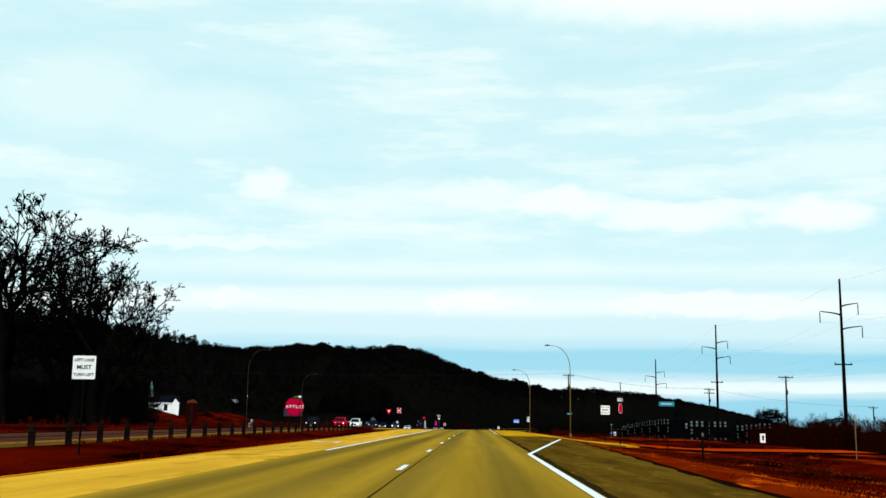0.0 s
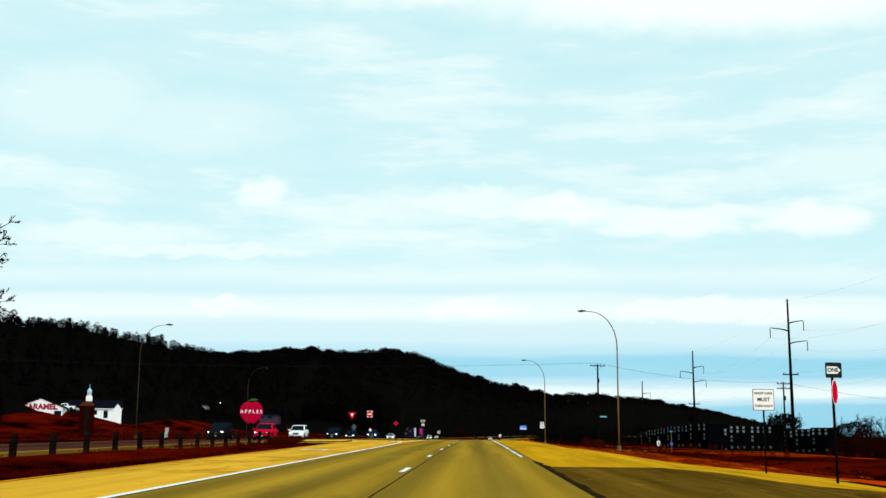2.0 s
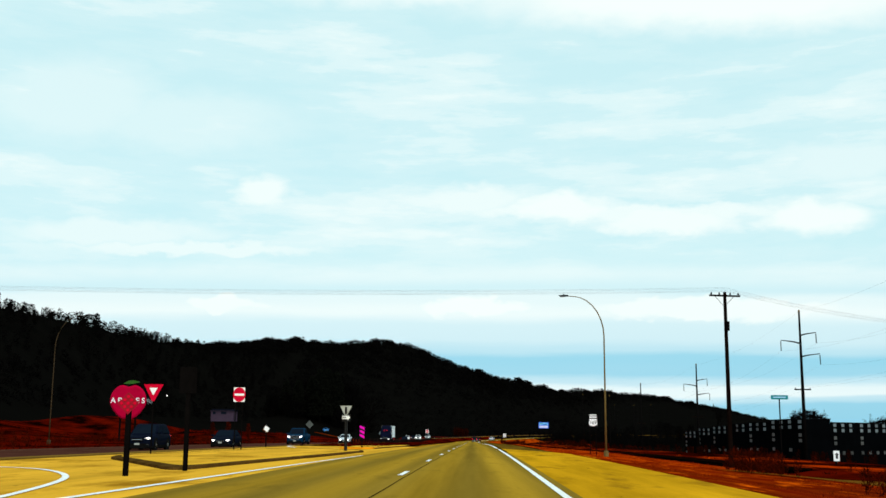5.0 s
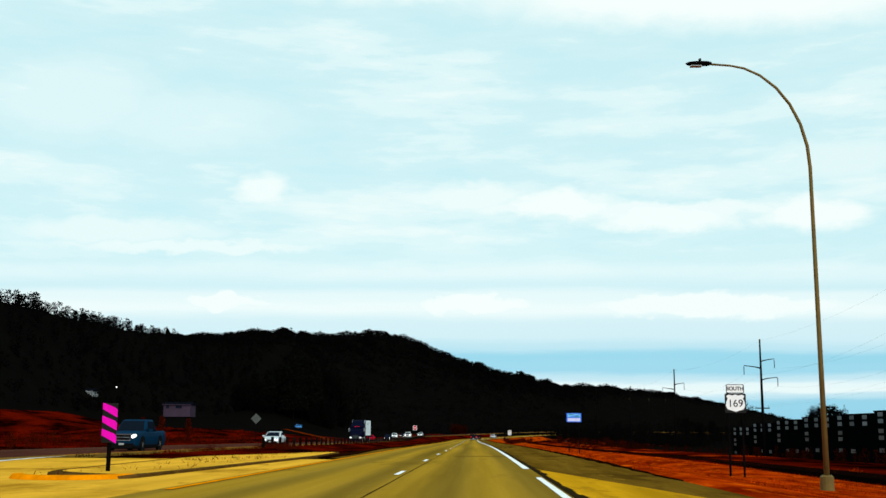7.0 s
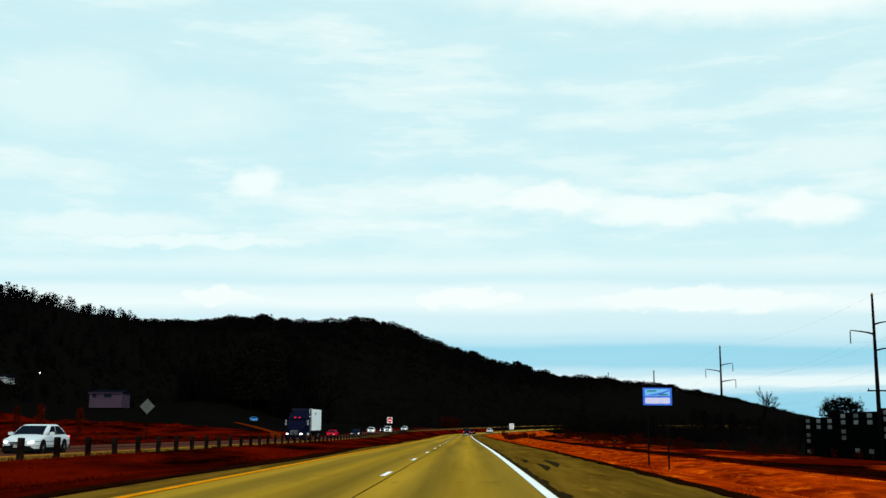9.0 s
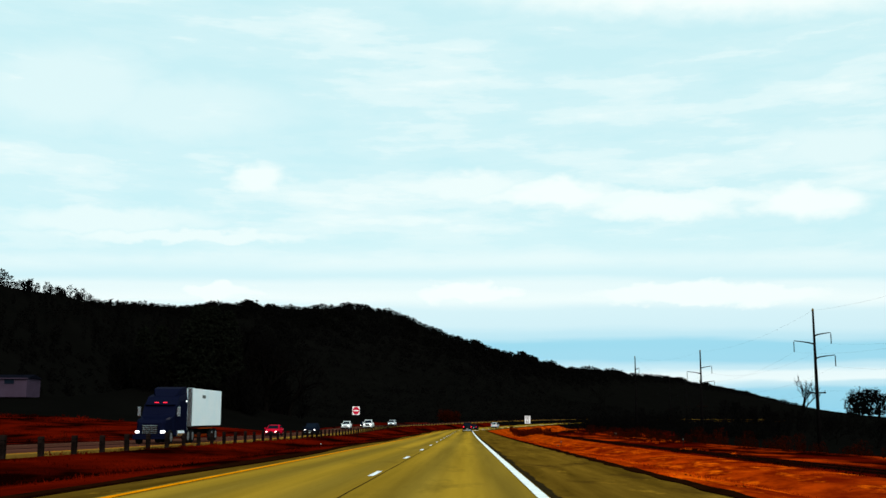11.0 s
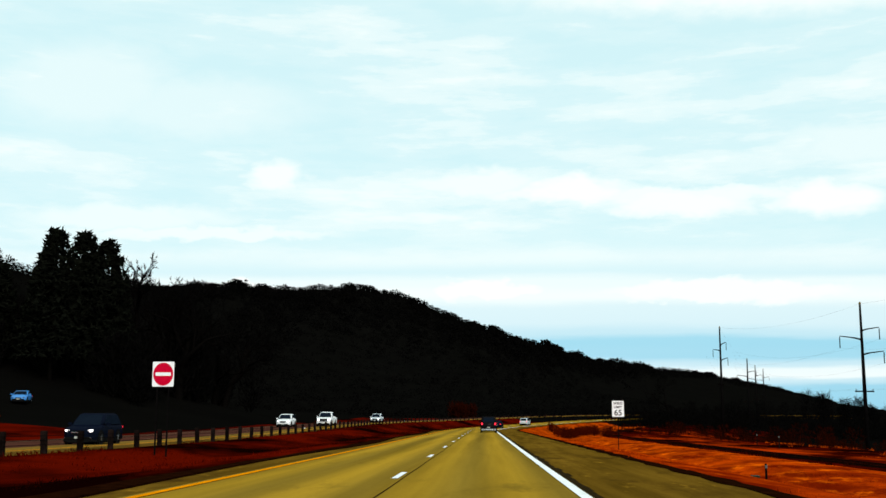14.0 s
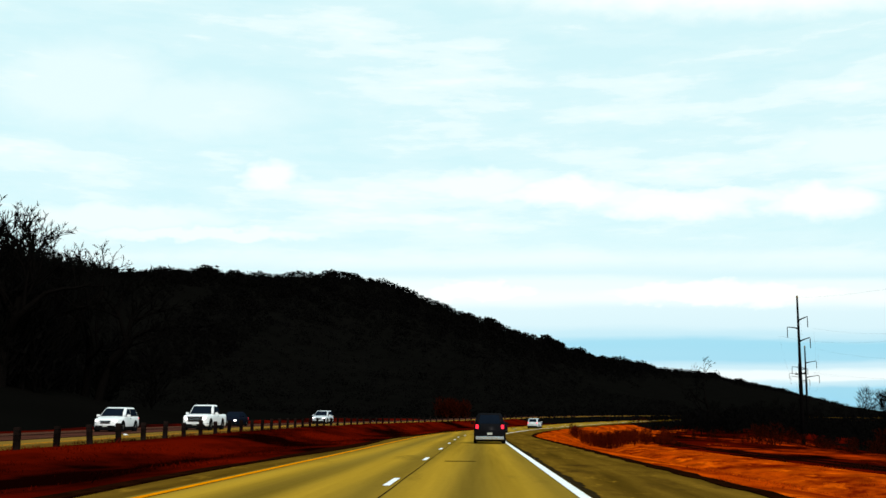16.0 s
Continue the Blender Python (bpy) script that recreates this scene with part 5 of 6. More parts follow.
part("lid", Shape().box(-0.19, -0.17, 0.42, 0.19, 0.17, 0.5), PEDESTAL, pd)
lp = sign_thing("lamp_post", 27.7, 81.5, "short pale post with a small lantern", "lamp post", group="")
posts(lp, (0,), 2.75, GALV, 0.06)
part("lantern", Shape().tube([(0, 0, 2.7), (0, 0, 2.85), (0, 0, 3.05), (0, 0, 3.15)], [0.05, 0.1, 0.1, 0.04], 8), SIGN_PALE, lp)
up = sign_thing("utility_box", -46, 218, "pale yellow utility pedestal beside the road", "utility box", group="")
part("cabinet", Shape().box(-0.4, -0.25, -0.2, 0.3, 0.25, 0.8), SIGN_PALE, up)
part("cover", Shape().box(0.0, -0.2, 0.8, 0.4, 0.2, 1.5), SIGN_PALE, up)
for x, y, top in ((-73.6, 595, 15.0), (-124.4, 584, 17.5)):
    yl = sign_thing("yard_light", x, y, "yard light on a tall dark pole among trees", "yard light", group="yard lights")
    top -= ground(x, y)
    part("pole", Shape().tube([(0, 0, -0.5), (0, 0, top)], 0.1, 6), DARK_STEEL, yl)
    part("lamp", Shape().tube([(0, 0, top), (0, 0, top + 0.3)], [0.2, 0.14], 8), LAMP_GLOW, yl)


# ---- guard posts with cables ----
def guard_fence(s0, s1, label):
    g = thing("guard_fence", Matrix(), label, "guard fence", "guard fences")
    mesh = Shape().box(-0.11, -0.1, -0.5, 0.11, 0.1, 0.86).mesh("post", POST_WOOD)
    s = s0
    rng = random.Random(int(s0) + 9)
    runs = [[] for _ in range(3)]
    while s < s1:
        x, y = at(s, -17.3)
        z = section(s, -17.3)
        part("post", mesh, POST_WOOD, g, m=pose(x, y, z + rng.uniform(-0.06, 0.04), rng.gauss(0, 1.5), rng.gauss(0, 1.5), 0))
        for k in range(3):
            runs[k].append((x + 0.13, y, z + 0.35 + 0.17 * k))
        s += 3.81
    for r in runs:
        part("cable", Shape().tube(r, 0.012, 3), DARK_STEEL, g)


guard_fence(-18, 153, "row of dark square wooden guard posts with thin cables")
guard_fence(300, 760, "long row of dark wooden guard posts with thin cables")


# ---- litter in the median ----
def litter(x, y, size, seed, label):
    rng = random.Random(seed)
    p = [(size * rng.uniform(-1, 1), size * rng.uniform(-0.7, 0.7), size * rng.uniform(0.2, 0.9)) for _ in range(7)]
    sh = Shape().add([(-size, -size * 0.4, 0), (size, -size * 0.5, 0.02), (size * 0.8, size * 0.5, 0), (-size * 0.7, size * 0.6, 0.02)] + p,
                     [(0, 1, 4), (1, 2, 5), (2, 3, 6), (3, 0, 7), (4, 5, 8), (5, 6, 9), (6, 7, 10), (4, 7, 8), (0, 4, 7), (1, 5, 4), (2, 6, 5), (3, 7, 6), (4, 5, 6, 7)])
    return tagged(new("litter", sh.mesh("litter", SIGN_WHITE)), label, "litter", "litter")


for x, y, size, sd in ((-21.1, 556.4, 0.14, 1), (-18.3, 678.4, 0.09, 2), (-12.7, 433.3, 0.09, 3), (-18.4, 559.4, 0.09, 4)):
    ob = litter(x, y, size, sd, "crumpled white scrap of paper in the median grass")
    ob.matrix_basis = pose(x, y, ground(x, y) + 0.02, 0, 0, sd * 40)


# ---- buildings ----
def window_part(parent, x, y, z, w, h, mat=None, frame_mat=None, deep=0.06):
    win = part("window", Shape().box(x - w / 2 - 0.07, y - deep, z - h / 2 - 0.07, x + w / 2 + 0.07, y + 0.02, z + h / 2 + 0.07), frame_mat or WHITE_WALL, parent)
    part("pane", Shape().box(x - w / 2, y - deep - 0.015, z - h / 2, x + w / 2, y - deep + 0.01, z + h / 2), mat or DARK_PANE, win)
    return win


def gable_house(name, x, y, z, w, d, eave, peak, wall, label, gable_front=False, windows=(), turn=0.0, roof=None):
    hs = thing(name, pose(x, y, z, 0, 0, turn), label, "building")
    if gable_front:
        outline = [(-w / 2, -2.0), (w / 2, -2.0), (w / 2, eave), (0, peak), (-w / 2, eave)]
        part("wall", Shape().plate(outline, 0, d), wall, hs)
        o = 0.35
        for sx in (-1, 1):
            a, b = (sx * (w / 2 + o), eave - o * (peak - eave) / (w / 2)), (0, peak)
            part("roof", Shape().loft([[(a[0], yy, a[1] + 0.02), (b[0], yy, b[1] + 0.02), (b[0], yy, b[1] + 0.22), (a[0], yy, a[1] + 0.22)][:: sx] for yy in (-0.3, d + 0.3)]), roof or ROOF, hs)
    else:
        part("wall", Shape().box(-w / 2, 0, -2.0, w / 2, d, eave), wall, hs)
        part("roof", Shape().loft([[(xx, -0.4, eave), (xx, d / 2, peak), (xx, d + 0.4, eave), (xx, d / 2, eave - 0.05)] for xx in (-w / 2 - 0.3, w / 2 + 0.3)]), roof or ROOF, hs)
        part("fascia", Shape().box(-w / 2 - 0.3, -0.45, eave - 0.18, w / 2 + 0.3, -0.4, eave + 0.02), wall, hs)
    for wx, wz, ww, wh in windows:
        window_part(hs, wx, 0, wz, ww, wh, None, wall if wall is not WHITE_WALL else None)
    return hs


store = gable_house("store", -110.8, 369.7, 5.7, 15, 10, 2.75, 5.3, WHITE_WALL, "white clapboard store with a dark roof and a cupola", windows=((-5.1, 1.6, 3.2, 1.25), (-0.1, 1.6, 1.6, 1.25)), turn=19)
part("door", Shape().box(2.5, -0.06, 0.0, 3.7, 0.02, 2.2), DARK_PANE, store)
cup = part("cupola", Shape().box(-2.7, 4.1, 4.6, -0.9, 5.9, 6.4), WHITE_WALL, store, "white louvred cupola with a spire")
part("lantern", Shape().tube([(-1.8, 5, 6.4), (-1.8, 5, 6.5), (-1.8, 5, 7.7), (-1.8, 5, 7.85)], [0.85, 0.66, 0.62, 0.78], 8), WHITE_WALL, cup)
for k in range(8):
    a = math.pi * (k + 0.5) / 4
    part("louvre", Shape().box(-0.16, -0.03, 6.65, 0.16, 0.03, 7.55), GREY_WALL, cup, m=pose(-1.8 + 0.63 * math.cos(a), 5 + 0.63 * math.sin(a), 0, 0, 0, math.degrees(a) + 90))
part("cupola_roof", Shape().tube([(-1.8, 5, 7.85), (-1.8, 5, 8.15), (-1.8, 5, 8.5), (-1.8, 5, 8.75), (-1.8, 5, 9.9)], [0.72, 0.6, 0.36, 0.08, 0.03], 8), SIGN_LIGHT_BLUE, cup)
part("gable", Shape().plate([(5.2, -2), (7.5, -2), (7.5, 2.6), (6.35, 4.1), (5.2, 2.6)], -0.5, 3.0), WHITE_WALL, store)
barn = gable_house("farm_shop", -118.8, 350, 5.0, 11.4, 14, 3.2, 5.5, WHITE_WALL, "white gabled farm shop with red painted lettering", True, turn=16)
lettering("CARAMEL", 2.05, CRIMSON, barn, pose(-0.2, -0.06, 3.2), depth=0.03, bold=0.05)
part("door", Shape().box(3.6, -0.08, 0.0, 5.4, 0.02, 2.2), DARK_PANE, barn)
tower = thing("red_tower_sign", pose(-59, 221, ground(-59, 221)), "tall dark red boarded sign tower with an orange top", "sign")
for k in (0, 1, 4, 5):
    part("board", Shape().box(-1.15 + k * 0.385, -0.15, 0, -0.79 + k * 0.385, 0.15, 4.6 + 0.15 * (k % 2)), RED_WOOD, tower)
part("backing", Shape().box(-0.4, 0.0, 0, 0.4, 0.1, 4.5), POST_WOOD, tower)
part("top", Shape().loft([[(x, yy, z) for x, z in ((-1.1, 4.7), (1.1, 4.7), (0.7, 5.2), (0, 5.4), (-0.7, 5.2))] for yy in (-0.2, 0.2)]), ORANGE, tower, "orange peaked top")

apple = thing("apple_sign", pose(-53.7, 314.5, 0.95, 0, 0, 8) @ Matrix.Scale(0.95, 4), "giant red apple-shaped sign with white letters and a green leaf", "sign")
outline = []
for k in range(40):
    a = 2 * math.pi * k / 40
    c, s_ = math.cos(a), math.sin(a)
    w = 2.85 * c * (1.0 + 0.06 * s_)
    z = 2.95 * s_ - (0.55 * math.exp(-(c / 0.25) ** 2) if s_ > 0 else -0.3 * math.exp(-(c / 0.2) ** 2)) + 0.25
    if s_ < 0:
        w *= 1 - 0.20 * (-s_) ** 1.5
    outline.append((w, z + 5.2))
part("apple", Shape().loft([[(x * f, yy, 5.2 + (z - 5.2) * f) for x, z in outline] for f, yy in ((0.9, -0.35), (1.0, -0.18), (1.0, 0.18), (0.9, 0.35))]), APPLE_RED, apple, "red painted apple body")
lettering("A P P L E S", 1.2, SIGN_WHITE, apple, pose(0, -0.42, 5.6), depth=0.03, bold=0.012)
part("leaf", Shape().plate([(-0.9 + 2.6 * t, 8.35 + 0.45 * math.sin(math.pi * t) + 0.25 * t) for t in np.linspace(0, 1, 9)] + [(-0.9 + 2.6 * t, 8.35 - 0.15 * math.sin(math.pi * t) + 0.25 * t) for t in np.linspace(0.9, 0.1, 8)], -0.15, 0.0), LEAF_GREEN, apple, "green leaf with faded lettering")
part("stem", Shape().tube([(0, 0, 7.6), (0.1, 0, 8.2), (0.4, 0, 8.6)], [0.12, 0.1, 0.08], 6), POST_WOOD, apple)
for sx in (-1.2, 1.2):
    part("post", Shape().tube([(sx, 0.45, -2.2), (sx, 0.45, 5.0)], 0.16, 8), DARK_STEEL, apple)

gable_house("house", -94.8, 555, 9.0, 8.6, 7, 1.9, 2.7, PINK_WALL, "pale lilac house among dark trees on the slope", windows=[(-3.0, 1.2, 1.0, 1.0), (0.6, 1.2, 2.0, 1.0)])
gable_house("house", -131.2, 567, ground(-131.2, 567) - 1.9, 8.5, 6, 2.6, 3.5, GREY_WALL, "small whitish house high on the slope", windows=((-1.2, 1.2, 2.6, 1.3),))


def apartment_block(x, y, turn, base, modules, wide, label, deep=4.5):
    """A long dark block in stepped modules (length, height of the top windows); windows on its local +y front."""
    ap = thing("apartment_block", pose(x, y, base, 0, 0, turn), label, "apartment block", "apartment blocks")
    rng = random.Random(int(y))
    u0 = 0.0
    for size, top in modules:
        h = top + 1.0 - base
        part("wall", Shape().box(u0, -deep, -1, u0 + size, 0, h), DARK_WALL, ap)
        part("parapet", Shape().box(u0 - 0.1, -deep - 0.1, h - 0.05, u0 + size + 0.1, 0.12, h + 0.12), TRIM, ap)
        for c in range(max(1, round(size / (wide * 2.9)))):
            u = u0 + size - wide * 1.3 - wide * 2.9 * c
            for z, kind in ((top, 2), (top - 2.55, 2 if c == 0 else 0), (top - 5.0, 1)):
                if not kind or (kind == 1 and rng.random() < 0.25):
                    continue
                tall = 0.95 if kind == 2 else 0.45
                win = part("window", Shape().box(u - wide / 2 - 0.08, 0.0, z - base - tall - 0.06, u + wide / 2 + 0.08, 0.08, z - base + tall + 0.06), TRIM, ap)
                for dz in ((-0.52, 0.52) if kind == 2 else (0.0,)):
                    part("pane", Shape().box(u - wide / 2, 0.05, z - base + dz - 0.32, u + wide / 2, 0.11, z - base + dz + 0.32), PANE if kind == 2 and z == top else DIM_PANE, win)
        u0 += size
    return ap


DIM_PANE = material("dim_window", (0.07, 0.07, 0.065), 0.4, vary=0.3, per="object", bump=0)
apartment_block(63.1, 357, 90, -4.6, ((6.6, 4.1), (18.6, 4.15), (18.6, 3.8), (18.6, 3.6), (18.6, 3.2), (18.6, 2.75), (18.6, 1.95)), 2.05, "long dark stepped apartment block with stacked pale windows")
apartment_block(86.9, 380.2, 218.4, -4.6, ((10.5, 3.75), (9.4, 3.75), (5.4, 3.0)), 0.95, "dark stepped apartment wing with stacked pale windows")
apartment_block(97.0, 361, 118, -4.6, ((6.4, 3.1), (6.4, 2.75), (4.4, 2.4)), 0.8, "low dark apartment wing with small stacked windows")


# ---- vehicles ----
def wheel(parent, x, y, r, w=0.22):
    side = 1 if x > 0 else -1
    prof = [(0.0, r * 0.62), (0.0, r * 0.93), (w * 0.2, r), (w * 0.8, r), (w, r * 0.93), (w, r * 0.62)]
    n = 16
    tyre = Shape().loft([[(x - side * d, y + q * math.cos(2 * math.pi * k / n), r + q * math.sin(2 * math.pi * k / n)) for d, q in prof] for k in range(n)] + [[(x - side * d, y + q, r) for d, q in prof]], closed=False)
    wh = part("wheel", tyre, RUBBER, parent, "black tyre on an alloy rim")
    rim = Shape().tube([(x - side * 0.03, y, r), (x - side * 0.01, y, r)], r * 0.62, 12)
    for k in range(5):
        a = 2 * math.pi * k / 5
        rim.add([(x + side * 0.005, y + r * (0.1 * math.cos(a + 1.57)), r + r * 0.1 * math.sin(a + 1.57)), (x + side * 0.005, y + r * 0.1 * math.cos(a - 1.57), r + r * 0.1 * math.sin(a - 1.57)), (x + side * 0.005, y + r * 0.58 * math.cos(a), r + r * 0.58 * math.sin(a))], [(0, 1, 2)])
    part("rim", rim, RIM, wh)


# per kind: length, half width, belt, roof, wheel radius, cabin (base ahead, top ahead, top behind, base behind), bonnet height at the nose, how blunt the nose is
KINDS = {
    "sedan": (4.7, 0.91, 0.92, 1.44, 0.33, (-1.1, -0.15, 1.05, 1.95), 0.70, 0.55),
    "suv": (4.6, 0.93, 1.05, 1.69, 0.37, (-1.1, -0.30, 1.70, 2.18), 0.88, 0.62),
    "pickup": (5.9, 1.01, 1.22, 1.95, 0.43, (-1.30, -0.62, 0.95, 1.22), 1.12, 0.84),
}


def body_shell(kind):
    """The painted lower body: rounded cross-sections from nose to tail."""
    length, w, belt, roof, r, cab, nose, blunt = KINDS[kind]
    h, low = length / 2, r * 0.62
    st = [(-h, blunt * 0.85, low + 0.20, nose - 0.16), (-h + 0.05, blunt * 1.05, low + 0.10, nose - 0.06), (-h + 0.16, 0.5 * blunt + 0.5, low + 0.02, nose), (-h + 0.42, 0.97, low, nose + 0.05),
          (-h + 0.9, 0.995, low, nose + 0.35 * (belt - nose) + 0.05), (cab[0] - 0.05, 1.0, low, belt + 0.0), (cab[0] + 0.25, 1.0, low, belt + 0.02), (0.4, 1.0, low, belt + 0.02)]
    if kind == "pickup":
        st += [(cab[3] + 0.1, 1.0, low, belt), (h - 0.5, 1.0, low, belt + 0.02), (h - 0.06, 0.99, low + 0.04, belt + 0.02), (h, 0.97, low + 0.1, belt)]
    else:
        tail = belt - 0.02 if kind == "sedan" else belt + 0.04
        st += [(cab[3] - 0.5, 1.0, low, belt + 0.03), (h - 0.35, 0.97, low + 0.02, tail), (h - 0.1, 0.93, low + 0.06, tail - 0.03), (h, 0.85, low + 0.16, tail - 0.14)]
    rings = []
    for y, f, z0, z1 in st:
        d, ww = z1 - z0, w * f
        half = [(ww * 0.92, z0), (ww * 0.985, z0 + d * 0.14), (ww, z0 + d * 0.40), (ww * 0.995, z0 + d * 0.62), (ww * 0.985, z0 + d * 0.84), (ww * 0.955, z0 + d * 0.95), (ww * 0.86, z1), (ww * 0.45, z1 + 0.03)]
        rings.append([(x, y, z) for x, z in half] + [(-x, y, z) for x, z in half[::-1]])
    return Shape().loft(rings)


def vehicle(kind, s, u, paint, label, heading=180.0, lights=True, dz=0.0):
    """A car with its front at local -y; heading 0 drives towards -y."""
    length, w, belt, roof, r, cab, nose, blunt = KINDS[kind]
    x, y = at(s, u)
    turn = -math.degrees((s - BEND) / RADIUS) if s > BEND else 0.0
    name = "pickup_truck" if kind == "pickup" else "car"
    v = thing(name, pose(x, y, section(s, u) + dz, 0, 0, turn + heading), label, "pickup truck" if kind == "pickup" else "car", "vehicles on the road")
    h, low = length / 2, r * 0.62
    part("body", body_shell(kind), paint, v, smooth=True)
    # the cabin: a painted shell with dark panes let into it
    zb, zr = belt - 0.02, roof

    def cabin(f):
        """Front y, rear y, half width ahead and amidships, height, at a share f of the cabin's height."""
        g = f ** 1.15
        bow = 0.03 * math.sin(math.pi * f)
        return cab[0] + (cab[1] - cab[0]) * g - bow, cab[3] + (cab[2] - cab[3]) * g + bow, w * (0.84 - 0.17 * g), w * (0.945 - 0.19 * g), zb + (zr - zb) * f

    rings = []
    for f, pull in ((0.0, 0.0), (0.35, 0.0), (0.7, 0.0), (0.9, 0.01), (0.965, 0.05), (1.0, 0.16)):
        y0, y1, wf, wm, z = cabin(f)
        y0, y1, wf, wm = y0 + pull, y1 - pull, wf - pull * 0.6, wm - pull * 0.6
        half = [(wf * 0.5, y0 - 0.012), (wf, y0), (wf + (wm - wf) * 0.75, y0 + 0.12), (wm, y0 + 0.4), (wm, (y0 + y1) / 2), (wm * 0.985, y1 - 0.3), (wm * 0.93, y1 - 0.06), (wm * 0.82, y1), (wm * 0.4, y1 + 0.02)]
        rings.append([(a, b, z) for a, b in half] + [(-a, b, z) for a, b in half[::-1]])
    part("cabin", Shape().loft(rings), paint, v, smooth=True)

    def pane(pts, label_):
        """A pane a finger's width proud of the shell, from points that run round it."""
        c = sum((Vector(p) for p in pts), Vector()) / len(pts)
        n = (Vector(pts[1]) - Vector(pts[0])).cross(Vector(pts[2]) - Vector(pts[1])).normalized()
        if n.dot(c - Vector((0, (cab[1] + cab[2]) / 2, zb))) < 0:
            n = -n
        part("window", Shape().loft([[Vector(p) + n * 0.02 for p in pts], [Vector(p) - n * 0.05 for p in pts]]), DARK_PANE, v, label_)

    def curved_pane(f0, f1, front, wide, label_):
        """A windscreen or rear window that follows the slope and bow of the shell."""
        rings = []
        for k in range(6):
            y0, y1, wf, wm, z = cabin(f0 + (f1 - f0) * k / 5)
            x, y, out = (wf * wide, y0, -1) if front else (wm * 0.82 * wide, y1, 1)
            row = [(-x, y + out * 0.026, z), (-x * 0.5, y + out * 0.046, z), (x * 0.5, y + out * 0.046, z), (x, y + out * 0.026, z)]
            rings.append(row + [(p[0], p[1] - out * 0.12, p[2]) for p in row[::-1]])
        part("window", Shape().loft(rings), DARK_PANE, v, label_)

    curved_pane(0.05, 0.88, True, 0.97, "dark windscreen")
    curved_pane(0.10, 0.85, False, 0.92, "dark rear window")
    mid = 0.32 if kind != "pickup" else 0.18
    for sx in (-1, 1):
        lo, hi = cabin(0.1), cabin(0.83)
        ends = ((lo[0] + 0.34, hi[0] + 0.30, mid - 0.05, mid - 0.05), (mid + 0.05, mid + 0.05, hi[1] - 0.30, lo[1] - 0.34))
        for a, b, c, d in ends:
            pane([(sx * (lo[3] + 0.004), a, lo[4]), (sx * (lo[3] + 0.004), d, lo[4]), (sx * (hi[3] + 0.004), c, hi[4]), (sx * (hi[3] + 0.004), b, hi[4])], "dark side window")
        part("mirror", Shape().loft([[(sx * (w + 0.13) + 0.115 * kx, cab[0] + 0.42 + dy, belt + 0.07 + 0.08 * kz) for kx, kz in ((-1, -0.7), (0, -1), (1, -0.6), (1, 0.6), (0, 1), (-1, 0.7))] for dy in (-0.06, 0.0, 0.07)]), paint, v)
        lz = nose - (0.12 if kind != "pickup" else 0.2)
        hw, hh = (0.17, 0.055) if kind != "pickup" else (0.15, 0.10)
        cx = sx * w * (0.63 if kind != "pickup" else 0.72)
        part("headlight", Shape().loft([[(cx + hw * kx, yy + 0.10 * max(kx * sx, 0) ** 2 + 0.02, lz + hh * kz + 0.03 * kx * sx) for kx, kz in ((-1, -0.6), (0, -1), (0.9, -0.8), (1, 0.4), (0.6, 1), (-0.6, 0.8))] for yy in (-h + (0.01 if kind != "pickup" else -0.05), -h + 0.30)]), HEADLIGHT if lights else CHROME, v, "lit headlight" if lights else "")
        tz = belt - 0.12
        th = 0.15 if kind == "pickup" else 0.09
        part("tail_light", Shape().box(sx * w * 0.80 - 0.085, h - 0.16, tz - th, sx * w * 0.80 + 0.085, h + 0.012, tz + th * 0.8), TAIL, v, "red tail light")
        part("fog_lamp", Shape().box(sx * w * 0.68 - 0.07, -h - 0.01, low + 0.12, sx * w * 0.68 + 0.07, -h + 0.2, low + 0.19), CHROME, v)
        part("door_handle", Shape().box(sx * (w + 0.005) - 0.015, 0.08, belt - 0.16, sx * (w + 0.005) + 0.015, 0.26, belt - 0.12), TRIM if paint is CAR_WHITE else paint, v)
        # black sill, also painting in the shade low on the body
        part("sill", Shape().box(sx * w - 0.05, -h + 1.3, low - 0.06, sx * w + 0.015, h - 1.4, low + 0.13), TRIM, v, "black side sill that also stands for the shade along the body's foot")
        for yy in (-h + 0.95, h - (1.0 if kind != "pickup" else 1.25)):
            wheel(v, sx * (w + 0.01), yy, r)
            # dark disc in place of the shaded hollow round the wheel
            part("wheel_arch", Shape().tube([(sx * (w - 0.15), yy, r * 1.02), (sx * (w + 0.004), yy, r * 1.02)], r * 1.17, 18), TRIM, v)
    gz0, gz1 = (nose - 0.30, nose - 0.10) if kind != "pickup" else (nose - 0.42, nose - 0.12)
    gw = w * (0.40 if kind != "pickup" else 0.54)
    part("grille", Shape().loft([[(-gw, yy, gz1), (-gw * 0.86, yy, gz0), (gw * 0.86, yy, gz0), (gw, yy, gz1)] for yy in (-h - 0.035, -h + 0.2)]), TRIM, v, "dark front grille")
    if kind == "pickup":
        part("grille_frame", Shape().loft([[(-gw * 1.1, yy, gz1 + 0.06), (-gw * 0.95, yy, gz0 - 0.06), (gw * 0.95, yy, gz0 - 0.06), (gw * 1.1, yy, gz1 + 0.06)] for yy in (-h - 0.028, -h + 0.2)]), CHROME, v, "chrome grille surround")
    part("grille_bar", Shape().box(-gw * 0.9, -h - 0.05, (gz0 + gz1) / 2 - 0.018, gw * 0.9, -h, (gz0 + gz1) / 2 + 0.018), CHROME, v)
